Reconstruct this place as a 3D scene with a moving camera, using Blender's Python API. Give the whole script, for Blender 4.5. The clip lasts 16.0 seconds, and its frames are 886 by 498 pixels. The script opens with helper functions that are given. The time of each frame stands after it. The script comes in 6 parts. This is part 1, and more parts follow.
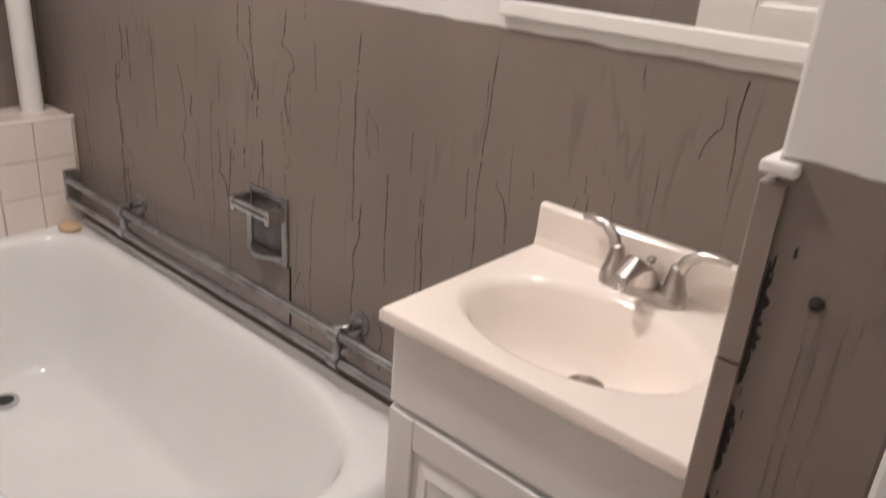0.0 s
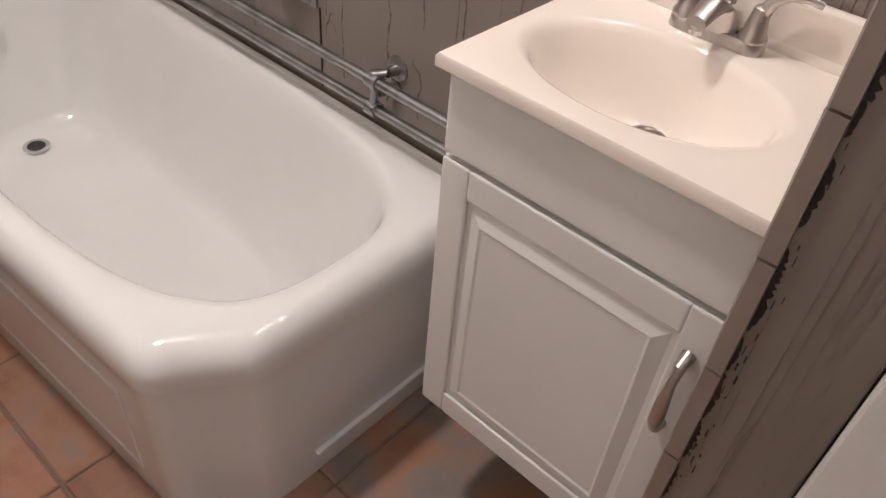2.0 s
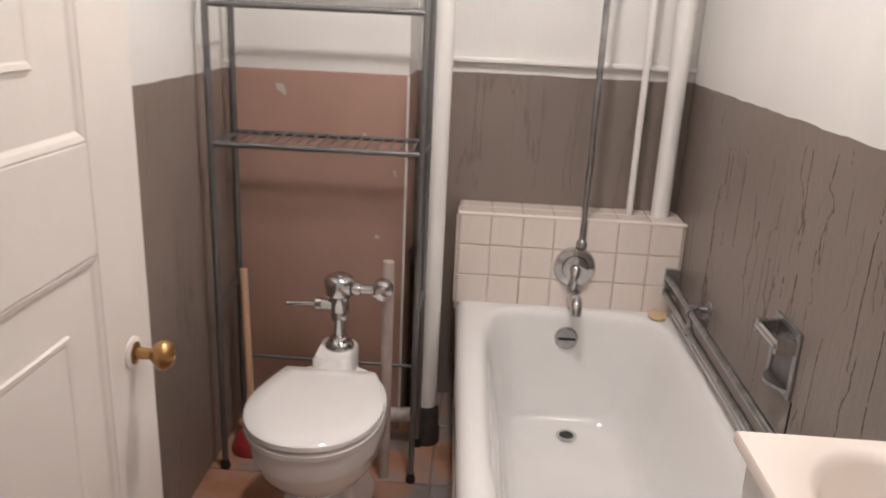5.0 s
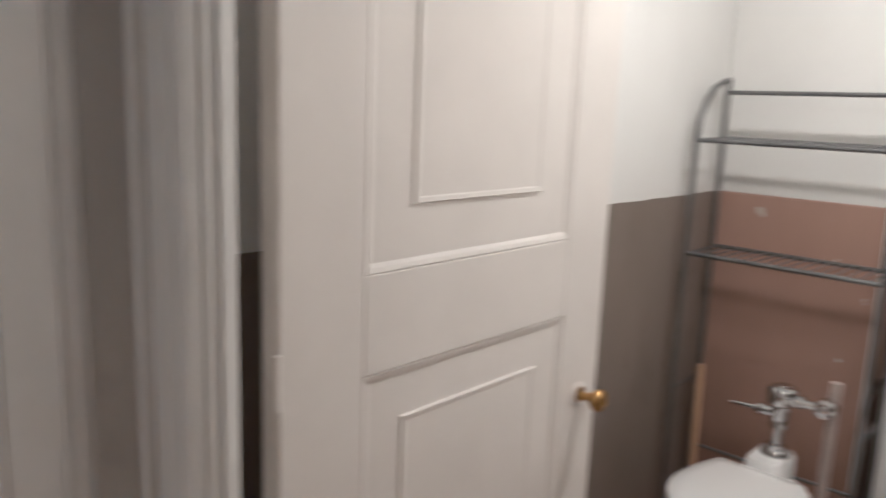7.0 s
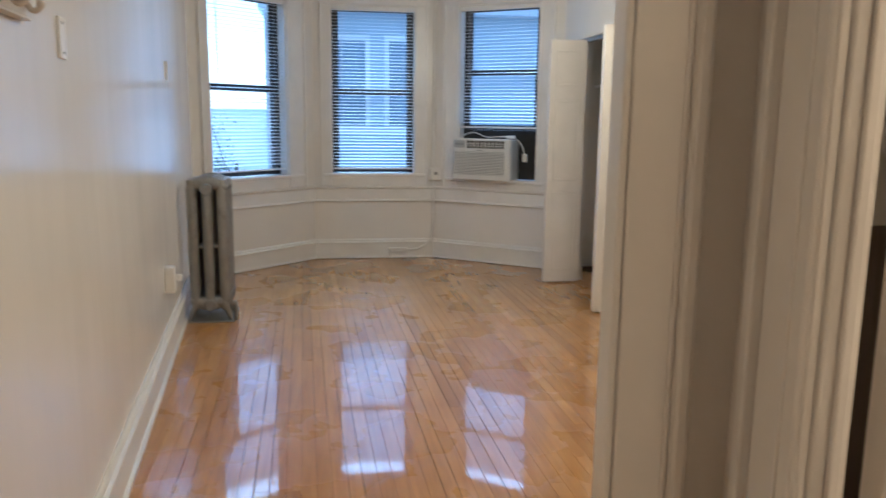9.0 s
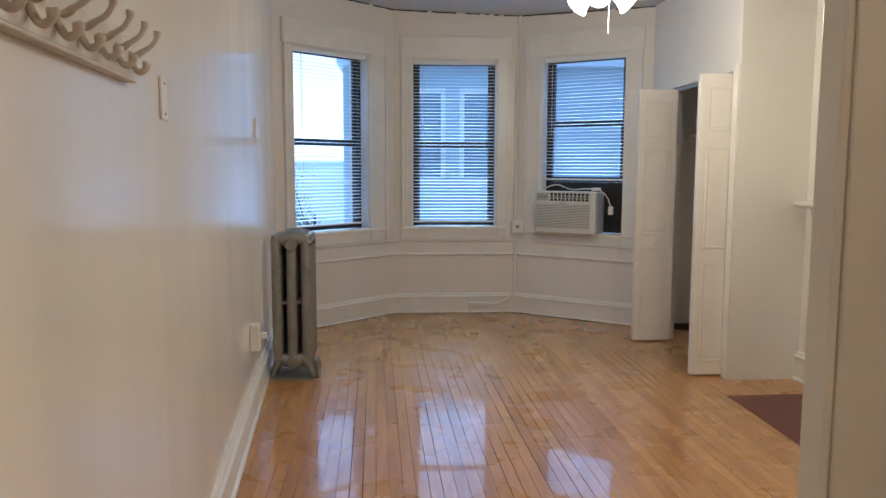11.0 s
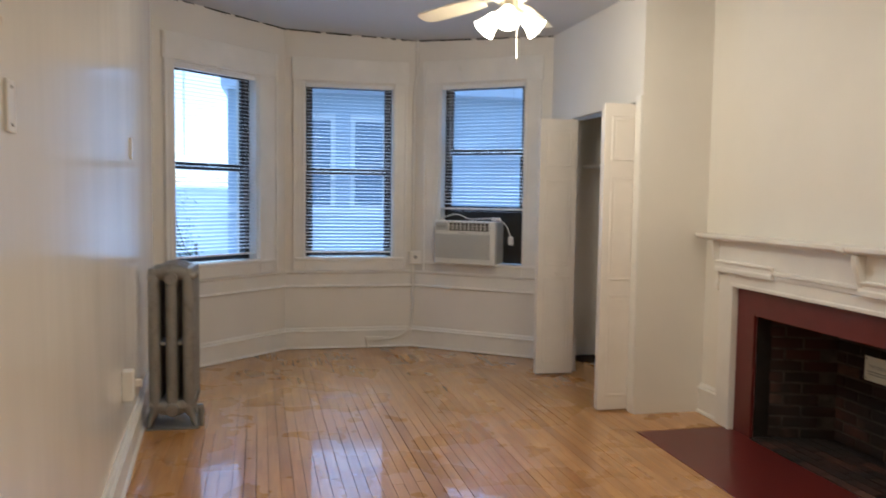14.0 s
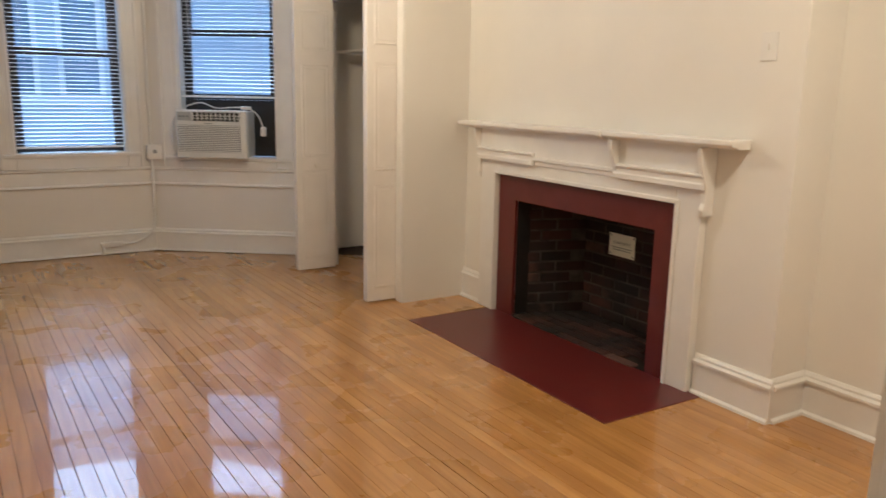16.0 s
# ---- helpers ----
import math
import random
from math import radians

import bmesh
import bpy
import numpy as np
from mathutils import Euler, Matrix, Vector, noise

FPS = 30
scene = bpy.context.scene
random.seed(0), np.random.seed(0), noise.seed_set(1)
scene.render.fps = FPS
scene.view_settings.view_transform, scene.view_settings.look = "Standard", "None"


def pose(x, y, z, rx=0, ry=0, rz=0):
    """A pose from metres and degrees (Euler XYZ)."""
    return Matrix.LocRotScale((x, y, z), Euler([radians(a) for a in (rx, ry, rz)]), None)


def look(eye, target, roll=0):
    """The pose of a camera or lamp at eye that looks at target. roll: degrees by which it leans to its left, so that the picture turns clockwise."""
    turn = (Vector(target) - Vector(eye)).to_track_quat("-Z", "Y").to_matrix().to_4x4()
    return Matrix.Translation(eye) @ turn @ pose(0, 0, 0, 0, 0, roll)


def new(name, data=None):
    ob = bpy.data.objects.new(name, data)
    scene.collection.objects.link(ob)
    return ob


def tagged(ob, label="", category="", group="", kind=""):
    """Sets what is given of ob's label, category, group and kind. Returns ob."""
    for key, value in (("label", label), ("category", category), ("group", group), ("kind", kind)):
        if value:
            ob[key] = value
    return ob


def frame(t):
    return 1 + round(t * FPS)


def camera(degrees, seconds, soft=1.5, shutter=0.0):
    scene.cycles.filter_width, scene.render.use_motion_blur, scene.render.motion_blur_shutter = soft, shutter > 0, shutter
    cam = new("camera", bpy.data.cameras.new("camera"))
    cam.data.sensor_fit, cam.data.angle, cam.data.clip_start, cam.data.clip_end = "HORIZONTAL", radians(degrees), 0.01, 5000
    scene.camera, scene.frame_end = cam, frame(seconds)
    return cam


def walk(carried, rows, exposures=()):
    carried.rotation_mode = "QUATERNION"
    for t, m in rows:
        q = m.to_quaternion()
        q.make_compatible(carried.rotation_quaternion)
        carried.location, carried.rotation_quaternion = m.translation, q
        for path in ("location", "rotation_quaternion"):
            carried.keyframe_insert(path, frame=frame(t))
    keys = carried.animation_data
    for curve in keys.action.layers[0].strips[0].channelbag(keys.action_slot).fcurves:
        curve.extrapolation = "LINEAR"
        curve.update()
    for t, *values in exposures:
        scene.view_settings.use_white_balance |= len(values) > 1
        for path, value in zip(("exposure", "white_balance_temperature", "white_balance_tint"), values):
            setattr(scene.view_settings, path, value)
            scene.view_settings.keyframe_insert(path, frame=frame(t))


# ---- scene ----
cam = camera(60.4, 16.0, soft=1.5, shutter=0.5)
PATH = [
    (0, (0.292, 0.944, 1.347), (1.47, -0.468, 0.56), 4.7),
    (0.5, (0.337, 0.936, 1.315), (1.428, -0.406, 0.312), 5.4),
    (1, (0.359, 0.941, 1.311), (1.369, -0.333, 0.145), 5.6),
    (1.5, (0.365, 0.951, 1.318), (1.31, -0.268, 0.044), 6.0),
    (2, (0.356, 0.952, 1.322), (1.291, -0.204, -0.016), 5.6),
    (2.5, (0.326, 0.954, 1.331), (1.409, -0.096, 0.018), 3.0),
    (3, (0.293, 0.936, 1.345), (1.606, 0.111, 0.082), 0.3),
    (3.5, (0.247, 0.84, 1.362), (1.794, 0.364, 0.187), 0.5),
    (4, (0.191, 0.766, 1.379), (1.915, 0.57, 0.384), 1.8),
    (4.5, (0.102, 0.753, 1.404), (1.955, 0.692, 0.654), 2.4),
    (4.7, (0.053, 0.728, 1.405), (1.935, 0.722, 0.73), 2.8),
    (6.8, (-0.323, 0.438, 1.48), (1.294, 1.56, 1.126), 2.7),
    (7, (-0.343, 0.365, 1.484), (1.105, 1.694, 1.11), 2.2),
    (7.5, (-0.399, 0.378, 1.504), (0.737, 1.967, 1.078), 1.8),
    (8, (-0.437, 0.385, 1.488), (0.355, 2.172, 1.066), 1.5),
    (8.5, (-0.446, 0.397, 1.400), (0.066, 2.289, 1.025), 1.1),
    (9, (-0.450, 0.412, 1.375), (-0.153, 2.360, 1.036), 0.7),
    (9.5, (-0.480, 0.424, 1.383), (-0.343, 2.399, 1.103), 0.1),
    (9.7, (-0.540, 0.440, 1.398), (-0.434, 2.421, 1.146), 0.1),
    (11.8, (-0.545, 0.71, 1.401), (-0.391, 2.697, 1.226), 0.5),
    (12, (-0.554, 0.737, 1.412), (-0.365, 2.725, 1.291), 0.7),
    (12.5, (-0.552, 0.778, 1.425), (-0.303, 2.762, 1.397), 1.1),
    (13, (-0.552, 0.794, 1.422), (-0.271, 2.774, 1.42), 1.4),
    (13.5, (-0.571, 0.813, 1.418), (-0.258, 2.787, 1.372), 1.5),
    (14, (-0.596, 0.904, 1.398), (-0.185, 2.856, 1.261), 0.8),
    (14.5, (-0.619, 1.026, 1.391), (-0.007, 2.915, 1.15), 0.5),
    (15, (-0.649, 1.101, 1.372), (0.133, 2.913, 1.049), 1.1),
    (15.5, (-0.673, 1.143, 1.373), (0.232, 2.89, 1.012), 1.8),
    (16, (-0.688, 1.172, 1.366), (0.343, 2.837, 0.962), 1.1),
]
# stops, white balance: the picture starts in a lamp-lit bathroom and ends in daylight
EXPOSURES = [(0.0, 1.12, 3980, 10), (4.7, 1.17, 3980, 10), (7.0, 1.0, 3800, 6), (7.5, 0.90, 3920, 4), (8.0, 0.82, 4250, 3), (8.5, 0.83, 4400, 2), (9.0, 0.95, 4650, 5), (12.0, 0.73, 4800, 7), (14.0, 0.76, 4950, 8), (16.0, 0.95, 5250, 10)]
walk(cam, [(t, look(eye, target, roll)) for t, eye, target, roll in PATH], EXPOSURES)

# ---- light ----
world = bpy.data.worlds.new("sky")
scene.world = world
world.use_nodes = True
wn, wl = world.node_tree.nodes, world.node_tree.links
sky = wn.new("ShaderNodeTexSky")
sky.sky_type, sky.sun_disc = "NISHITA", False
sky.sun_elevation, sky.sun_rotation = radians(55), radians(0)
wl.new(sky.outputs[0], wn["Background"].inputs[0])
wn["Background"].inputs[1].default_value = 0.145


def lamp(name, kind, m, energy, colour, size=0.1, size_y=None):
    data = bpy.data.lights.new(name, kind)
    data.energy, data.color = energy, colour
    if kind == "AREA":
        data.shape, data.size, data.size_y = "RECTANGLE", size, size_y or size
    elif kind == "SUN":
        data.angle = size
    else:
        data.shadow_soft_size = size
    ob = new(name, data)
    ob.matrix_world = m
    return ob


WARM, BATH = (1.0, 0.74, 0.43), (1.0, 0.62, 0.30)
lamp("sun", "SUN", look((0.6, 18, 14.5), (0, 8, 0)), 2.8, (0.60, 0.80, 1.0), radians(60))
lamp("bathroom_lamp", "AREA", look((1.50, 0.72, 2.52), (1.50, 0.72, 0)), 13.2, BATH, 0.14)
lamp("mirror_lamp", "AREA", look((0.75, 0.13, 2.16), (1.25, 0.75, 0.9)), 2.9, BATH, 0.40, 0.06)
lamp("hall_lamp", "AREA", look((-0.06, -0.65, 2.6), (-0.06, -0.63, 0)), 5.0, (1.0, 0.62, 0.30), 0.3)
lamp("room_lamp", "AREA", look((1.05, 2.20, 2.62), (1.05, 2.20, 0)), 15.0, WARM, 0.24)

# ---- helpers for building ----
ORI = {}


def thing(name, at=(0, 0, 0), label="", category="", group="", kind=""):
    ob = new(name)
    ob.location = at
    ob.empty_display_size = 0.05
    ORI[ob.name] = Vector(at)
    return tagged(ob, label, category, group, kind)


def part(name, bm, material, parent=None, label="", category="", group="", kind="", smooth=False, bevel=0.0, seg=2):
    """One mesh object; world-space geometry goes under its parent."""
    org = ORI[parent.name] if parent else Vector((0, 0, 0))
    if org.length:
        bmesh.ops.translate(bm, verts=bm.verts[:], vec=-org)
    me = bpy.data.meshes.new(name)
    bm.to_mesh(me)
    bm.free()
    if smooth:
        for p in me.polygons:
            p.use_smooth = True
    ob = new(name, me)
    for m in material if isinstance(material, (list, tuple)) else [material]:
        me.materials.append(m)
    if parent:
        ob.parent = parent
    ORI[ob.name] = org
    if bevel:
        b = ob.modifiers.new("bevel", "BEVEL")
        b.width, b.segments, b.limit_method, b.angle_limit = bevel, seg, "ANGLE", radians(40)
    if smooth:
        smooth_by_angle(me, 42)
    return tagged(ob, label, category, group, kind)


def smooth_by_angle(me, deg):
    bm = bmesh.new()
    bm.from_mesh(me)
    lim = radians(deg)
    for e in bm.edges:
        e.smooth = len(e.link_faces) == 2 and e.calc_face_angle(0) < lim
    bm.to_mesh(me)
    bm.free()


def box(x0, x1, y0, y1, z0, z1, bm=None, m=None):
    bm = bm or bmesh.new()
    v = [bm.verts.new((x, y, z)) for x in (x0, x1) for y in (y0, y1) for z in (z0, z1)]
    for f in ((0, 1, 3, 2), (4, 6, 7, 5), (0, 4, 5, 1), (2, 3, 7, 6), (0, 2, 6, 4), (1, 5, 7, 3)):
        bm.faces.new([v[i] for i in f])
    if m is not None:
        bmesh.ops.transform(bm, matrix=m, verts=v)
    return bm


def tube(points, r, bm=None, n=12, closed=False, cap=True):
    """A round tube along points; r may be one radius or one for each point."""
    bm = bm or bmesh.new()
    pts = [Vector(p) for p in points]
    k = len(pts)
    rad = [r] * k if isinstance(r, (int, float)) else list(r)
    rings, side = [], None
    for i, p in enumerate(pts):
        a, b = pts[max(i - 1, 0)], pts[min(i + 1, k - 1)]
        if closed:
            a, b = pts[i - 1], pts[(i + 1) % k]
        d = (b - a).normalized()
        if side is None:
            side = d.orthogonal().normalized()
        side = (side - d * side.dot(d)).normalized()
        up = d.cross(side)
        rings.append([bm.verts.new(p + rad[i] * (math.cos(2 * math.pi * j / n) * side + math.sin(2 * math.pi * j / n) * up)) for j in range(n)])
    for i in range(k if closed else k - 1):
        r0, r1 = rings[i], rings[(i + 1) % k]
        for j in range(n):
            bm.faces.new((r0[j], r0[(j + 1) % n], r1[(j + 1) % n], r1[j]))
    if cap and not closed:
        bm.faces.new(rings[0][::-1])
        bm.faces.new(rings[-1])
    return bm


def lathe(profile, m=None, bm=None, n=32, sx=1.0, sy=1.0):
    """Turns (radius, height) pairs about z."""
    bm = bm or bmesh.new()
    rings = []
    for r, z in profile:
        rings.append([bm.verts.new((sx * max(r, 1e-4) * math.cos(2 * math.pi * j / n), sy * max(r, 1e-4) * math.sin(2 * math.pi * j / n), z)) for j in range(n)])
    for a, b in zip(rings, rings[1:]):
        for j in range(n):
            bm.faces.new((a[j], a[(j + 1) % n], b[(j + 1) % n], b[j]))
    bm.faces.new(rings[0][::-1])
    bm.faces.new(rings[-1])
    if m is not None:
        bmesh.ops.transform(bm, matrix=m, verts=[v for ring in rings for v in ring])
    return bm


def loft(rings, bm=None, cap0=True, cap1=True, closed=True):
    """Joins rings of equally many points."""
    bm = bm or bmesh.new()
    rv = [[bm.verts.new(p) for p in ring] for ring in rings]
    n = len(rv[0])
    for a, b in zip(rv, rv[1:]):
        for j in range(n if closed else n - 1):
            bm.faces.new((a[j], a[(j + 1) % n], b[(j + 1) % n], b[j]))
    if cap0:
        bm.faces.new(rv[0][::-1])
    if cap1:
        bm.faces.new(rv[-1])
    return bm


def prism(poly, axis, a0, a1, bm=None):
    """A polygon of (u, v) pushed along an axis: x takes (y, z), y takes (x, z), z takes (x, y)."""
    put = {"x": lambda u, v, a: (a, u, v), "y": lambda u, v, a: (u, a, v), "z": lambda u, v, a: (u, v, a)}[axis]
    bm = loft([[put(u, v, a) for u, v in poly] for a in (a0, a1)], bm)
    bmesh.ops.recalc_face_normals(bm, faces=bm.faces[:])
    return bm


def moved(bm, m):
    bmesh.ops.transform(bm, matrix=m, verts=bm.verts[:])
    return bm


def arc(cx, cz, r, a0, a1, n=8):
    return [(cx + r * math.cos(radians(a0 + (a1 - a0) * i / n)), cz + r * math.sin(radians(a0 + (a1 - a0) * i / n))) for i in range(n + 1)]


def frame_m(p0, p1):
    """u along p0 to p1, v to its left, z up."""
    d = (Vector((*p1, 0)) - Vector((*p0, 0))).normalized()
    m = Matrix(((d.x, -d.y, 0, p0[0]), (d.y, d.x, 0, p0[1]), (0, 0, 1, 0), (0, 0, 0, 1)))
    return m, (Vector(p1) - Vector(p0)).length


def wall(name, p0, p1, thick, z0, z1, material, label, openings=(), ext0=0.0, ext1=0.0):
    """The inner face runs from p0 to p1; the body lies to its left. Openings: u0, u1, z0, z1."""
    m, length = frame_m(p0, p1)
    bm = bmesh.new()
    us = sorted({-ext0, length + ext1, *[o[0] for o in openings], *[o[1] for o in openings]})
    for a, b in zip(us, us[1:]):
        holes = sorted((o[2], o[3]) for o in openings if o[0] <= a + 1e-6 and o[1] >= b - 1e-6)
        z = z0
        for h0, h1 in holes:
            if h0 > z + 1e-4:
                box(a, b, 0, thick, z, h0, bm)
            z = h1
        if z1 > z + 1e-4:
            box(a, b, 0, thick, z, z1, bm)
    return part(name, moved(bm, m), material, None, label, "wall", "", "structure")


# ---- materials ----
def nodes_of(mt):
    mt.use_nodes = True
    nt = mt.node_tree
    return nt.nodes, nt.links, nt.nodes["Principled BSDF"]


def ramp(nt, fac, stops):
    r = nt.nodes.new("ShaderNodeValToRGB")
    while len(r.color_ramp.elements) < len(stops):
        r.color_ramp.elements.new(0.5)
    for e, (p, c) in zip(r.color_ramp.elements, stops):
        e.position, e.color = p, (*c, 1) if len(c) == 3 else c
    nt.links.new(fac, r.inputs[0])
    return r.outputs[0]


def noise_tex(nt, scale, detail=4, stretch=(1, 1, 1), rough=0.55, coords="Object"):
    tc, mp, nz = nt.nodes.new("ShaderNodeTexCoord"), nt.nodes.new("ShaderNodeMapping"), nt.nodes.new("ShaderNodeTexNoise")
    mp.inputs["Scale"].default_value = stretch
    nz.inputs["Scale"].default_value, nz.inputs["Detail"].default_value, nz.inputs["Roughness"].default_value = scale, detail, rough
    nt.links.new(tc.outputs[coords], mp.inputs[0])
    nt.links.new(mp.outputs[0], nz.inputs[0])
    return nz.outputs[0]


def mixc(nt, fac, a, b, kind="MIX"):
    mx = nt.nodes.new("ShaderNodeMix")
    mx.data_type, mx.blend_type = "RGBA", kind
    for sock, val in ((mx.inputs[0], fac), (mx.inputs[6], a), (mx.inputs[7], b)):
        if isinstance(val, (int, float)):
            sock.default_value = val
        elif isinstance(val, tuple):
            sock.default_value = (*val, 1)
        else:
            nt.links.new(val, sock)
    return mx.outputs[2]


def math_node(nt, op, a, b=0.0, clamp=False):
    n = nt.nodes.new("ShaderNodeMath")
    n.operation, n.use_clamp = op, clamp
    for sock, val in zip(n.inputs, (a, b)):
        if isinstance(val, (int, float)):
            sock.default_value = val
        else:
            nt.links.new(val, sock)
    return n.outputs[0]


def bump(nt, height, strength, dist, bsdf):
    b = nt.nodes.new("ShaderNodeBump")
    b.inputs["Strength"].default_value, b.inputs["Distance"].default_value = strength, dist
    nt.links.new(height, b.inputs["Height"])
    nt.links.new(b.outputs[0], bsdf.inputs["Normal"])


def surface(name, base, rough=0.5, metal=0.0, vary=0.06, scale=6.0, fine=90.0, relief=0.15, depth=0.002, dirt=None, dirt_amount=0.25, stretch=(1, 1, 1), coat=0.0):
    """A painted, glazed or metal surface with soft large stains and fine grain."""
    mt = bpy.data.materials.new(name)
    n, l, b = nodes_of(mt)
    nt = mt.node_tree
    big, small = noise_tex(nt, scale, 5, stretch), noise_tex(nt, fine, 3, stretch)
    lo, hi = tuple(max(0, c * (1 - vary)) for c in base), tuple(min(1, c * (1 + vary)) for c in base)
    col = ramp(nt, big, [(0.3, lo), (0.7, hi)])
    if dirt:
        spots = ramp(nt, noise_tex(nt, scale * 1.7, 8, stretch, 0.7), [(0.52, (0, 0, 0)), (0.75, (1, 1, 1))])
        col = mixc(nt, math_node(nt, "MULTIPLY", spots, dirt_amount), col, dirt)
    l.new(col, b.inputs["Base Color"])
    b.inputs["Metallic"].default_value = metal
    l.new(math_node(nt, "ADD", math_node(nt, "MULTIPLY", big, 0.12), rough - 0.06, True), b.inputs["Roughness"])
    b.inputs["Coat Weight"].default_value = coat
    b.inputs["Coat Roughness"].default_value = 0.08
    if relief:
        bump(nt, math_node(nt, "ADD", small, math_node(nt, "MULTIPLY", big, 1.5)), relief, depth, b)
    return mt


WHITE_WALL = surface("white_wall_paint", (0.80, 0.775, 0.735), 0.24, vary=0.03, scale=1.6, fine=60, relief=0.10, depth=0.003)
WEST_WALL = surface("glossy_wall_paint", (0.80, 0.775, 0.735), 0.17, vary=0.03, scale=2.2, fine=5, relief=0.14, depth=0.006, stretch=(1.3, 1.3, 0.3))
CREAM_WALL = surface("cream_eggshell_paint", (0.80, 0.775, 0.725), 0.5, vary=0.03, scale=1.6, fine=60, relief=0.10, depth=0.003)
# greyed below the wall white, in place of shade above the fan lamp
CEIL = surface("ceiling_paint_shaded", (0.54, 0.545, 0.56), 0.6, vary=0.03, scale=1.2, fine=50, relief=0.15, depth=0.003)
TRIM = surface("white_gloss_trim", (0.80, 0.785, 0.755), 0.3, vary=0.04, scale=5, fine=80, relief=0.14, depth=0.002)
DOORWHITE = surface("door_white_paint", (0.80, 0.76, 0.71), 0.33, vary=0.04, scale=4, fine=70, relief=0.16, depth=0.002)
PORCELAIN = surface("porcelain", (0.83, 0.82, 0.80), 0.09, vary=0.02, scale=3, relief=0.0, coat=0.5)
ENAMEL = surface("tub_enamel", (0.83, 0.825, 0.81), 0.13, vary=0.02, scale=4, fine=40, relief=0.05, depth=0.002, dirt=(0.62, 0.58, 0.52), dirt_amount=0.08, coat=0.4)
MARBLETOP = surface("cultured_marble", (0.84, 0.77, 0.69), 0.17, vary=0.025, scale=5, relief=0.0, coat=0.3)
CABINET = surface("cabinet_white", (0.80, 0.79, 0.77), 0.35, vary=0.02, scale=4, fine=90, relief=0.06)
CHROME = surface("chrome", (0.62, 0.62, 0.62), 0.12, 1.0, vary=0.08, scale=30, relief=0.0)
NICKEL = surface("brushed_nickel", (0.55, 0.52, 0.49), 0.3, 1.0, vary=0.06, scale=40, relief=0.0)
OLDCHROME = surface("dulled_chrome", (0.42, 0.42, 0.42), 0.3, 1.0, vary=0.25, scale=20, fine=140, relief=0.15, dirt=(0.12, 0.10, 0.08), dirt_amount=0.5)
BRASS = surface("worn_brass", (0.42, 0.27, 0.09), 0.32, 1.0, vary=0.25, scale=40, relief=0.1, dirt=(0.12, 0.08, 0.04), dirt_amount=0.5)
BLACK = surface("black_rubber", (0.015, 0.015, 0.015), 0.5, vary=0.2, relief=0.1)
DARKMETAL = surface("dark_iron_pipe", (0.05, 0.045, 0.04), 0.55, 0.3, vary=0.3, scale=30, relief=0.3)

# ---- structure: walls, floors, ceilings ----
CH = 2.77                               # ceiling height by the fan
WT = 2.98                               # tops of the walls, above the ceiling


def ceiling_z(x, y):
    """The old ceiling sags towards the chimney."""
    return 2.855 - 0.035 * (x + 0.6) + 0.018 * (y - 7.86)


XE, XC = 2.36, 1.64                     # east wall, closet front
WEST0, WEST1 = (-0.80, -1.60), (-1.558, 7.02)   # the west wall runs slightly askew
YS, YB = 1.60, 7.86                     # south wall of the room, front of the bay
BAY_W, BAY_A, BAY_B, BAY_E = (-1.53, 6.96), (-0.58, YB), (0.585, YB), (XC, 7.10)
XB, XBI = 0.165, 0.212                   # bathroom's hall-side wall
YN = 1.52                               # bathroom's north wall
DY0, DY1 = 0.385, 1.27                   # bathroom door opening


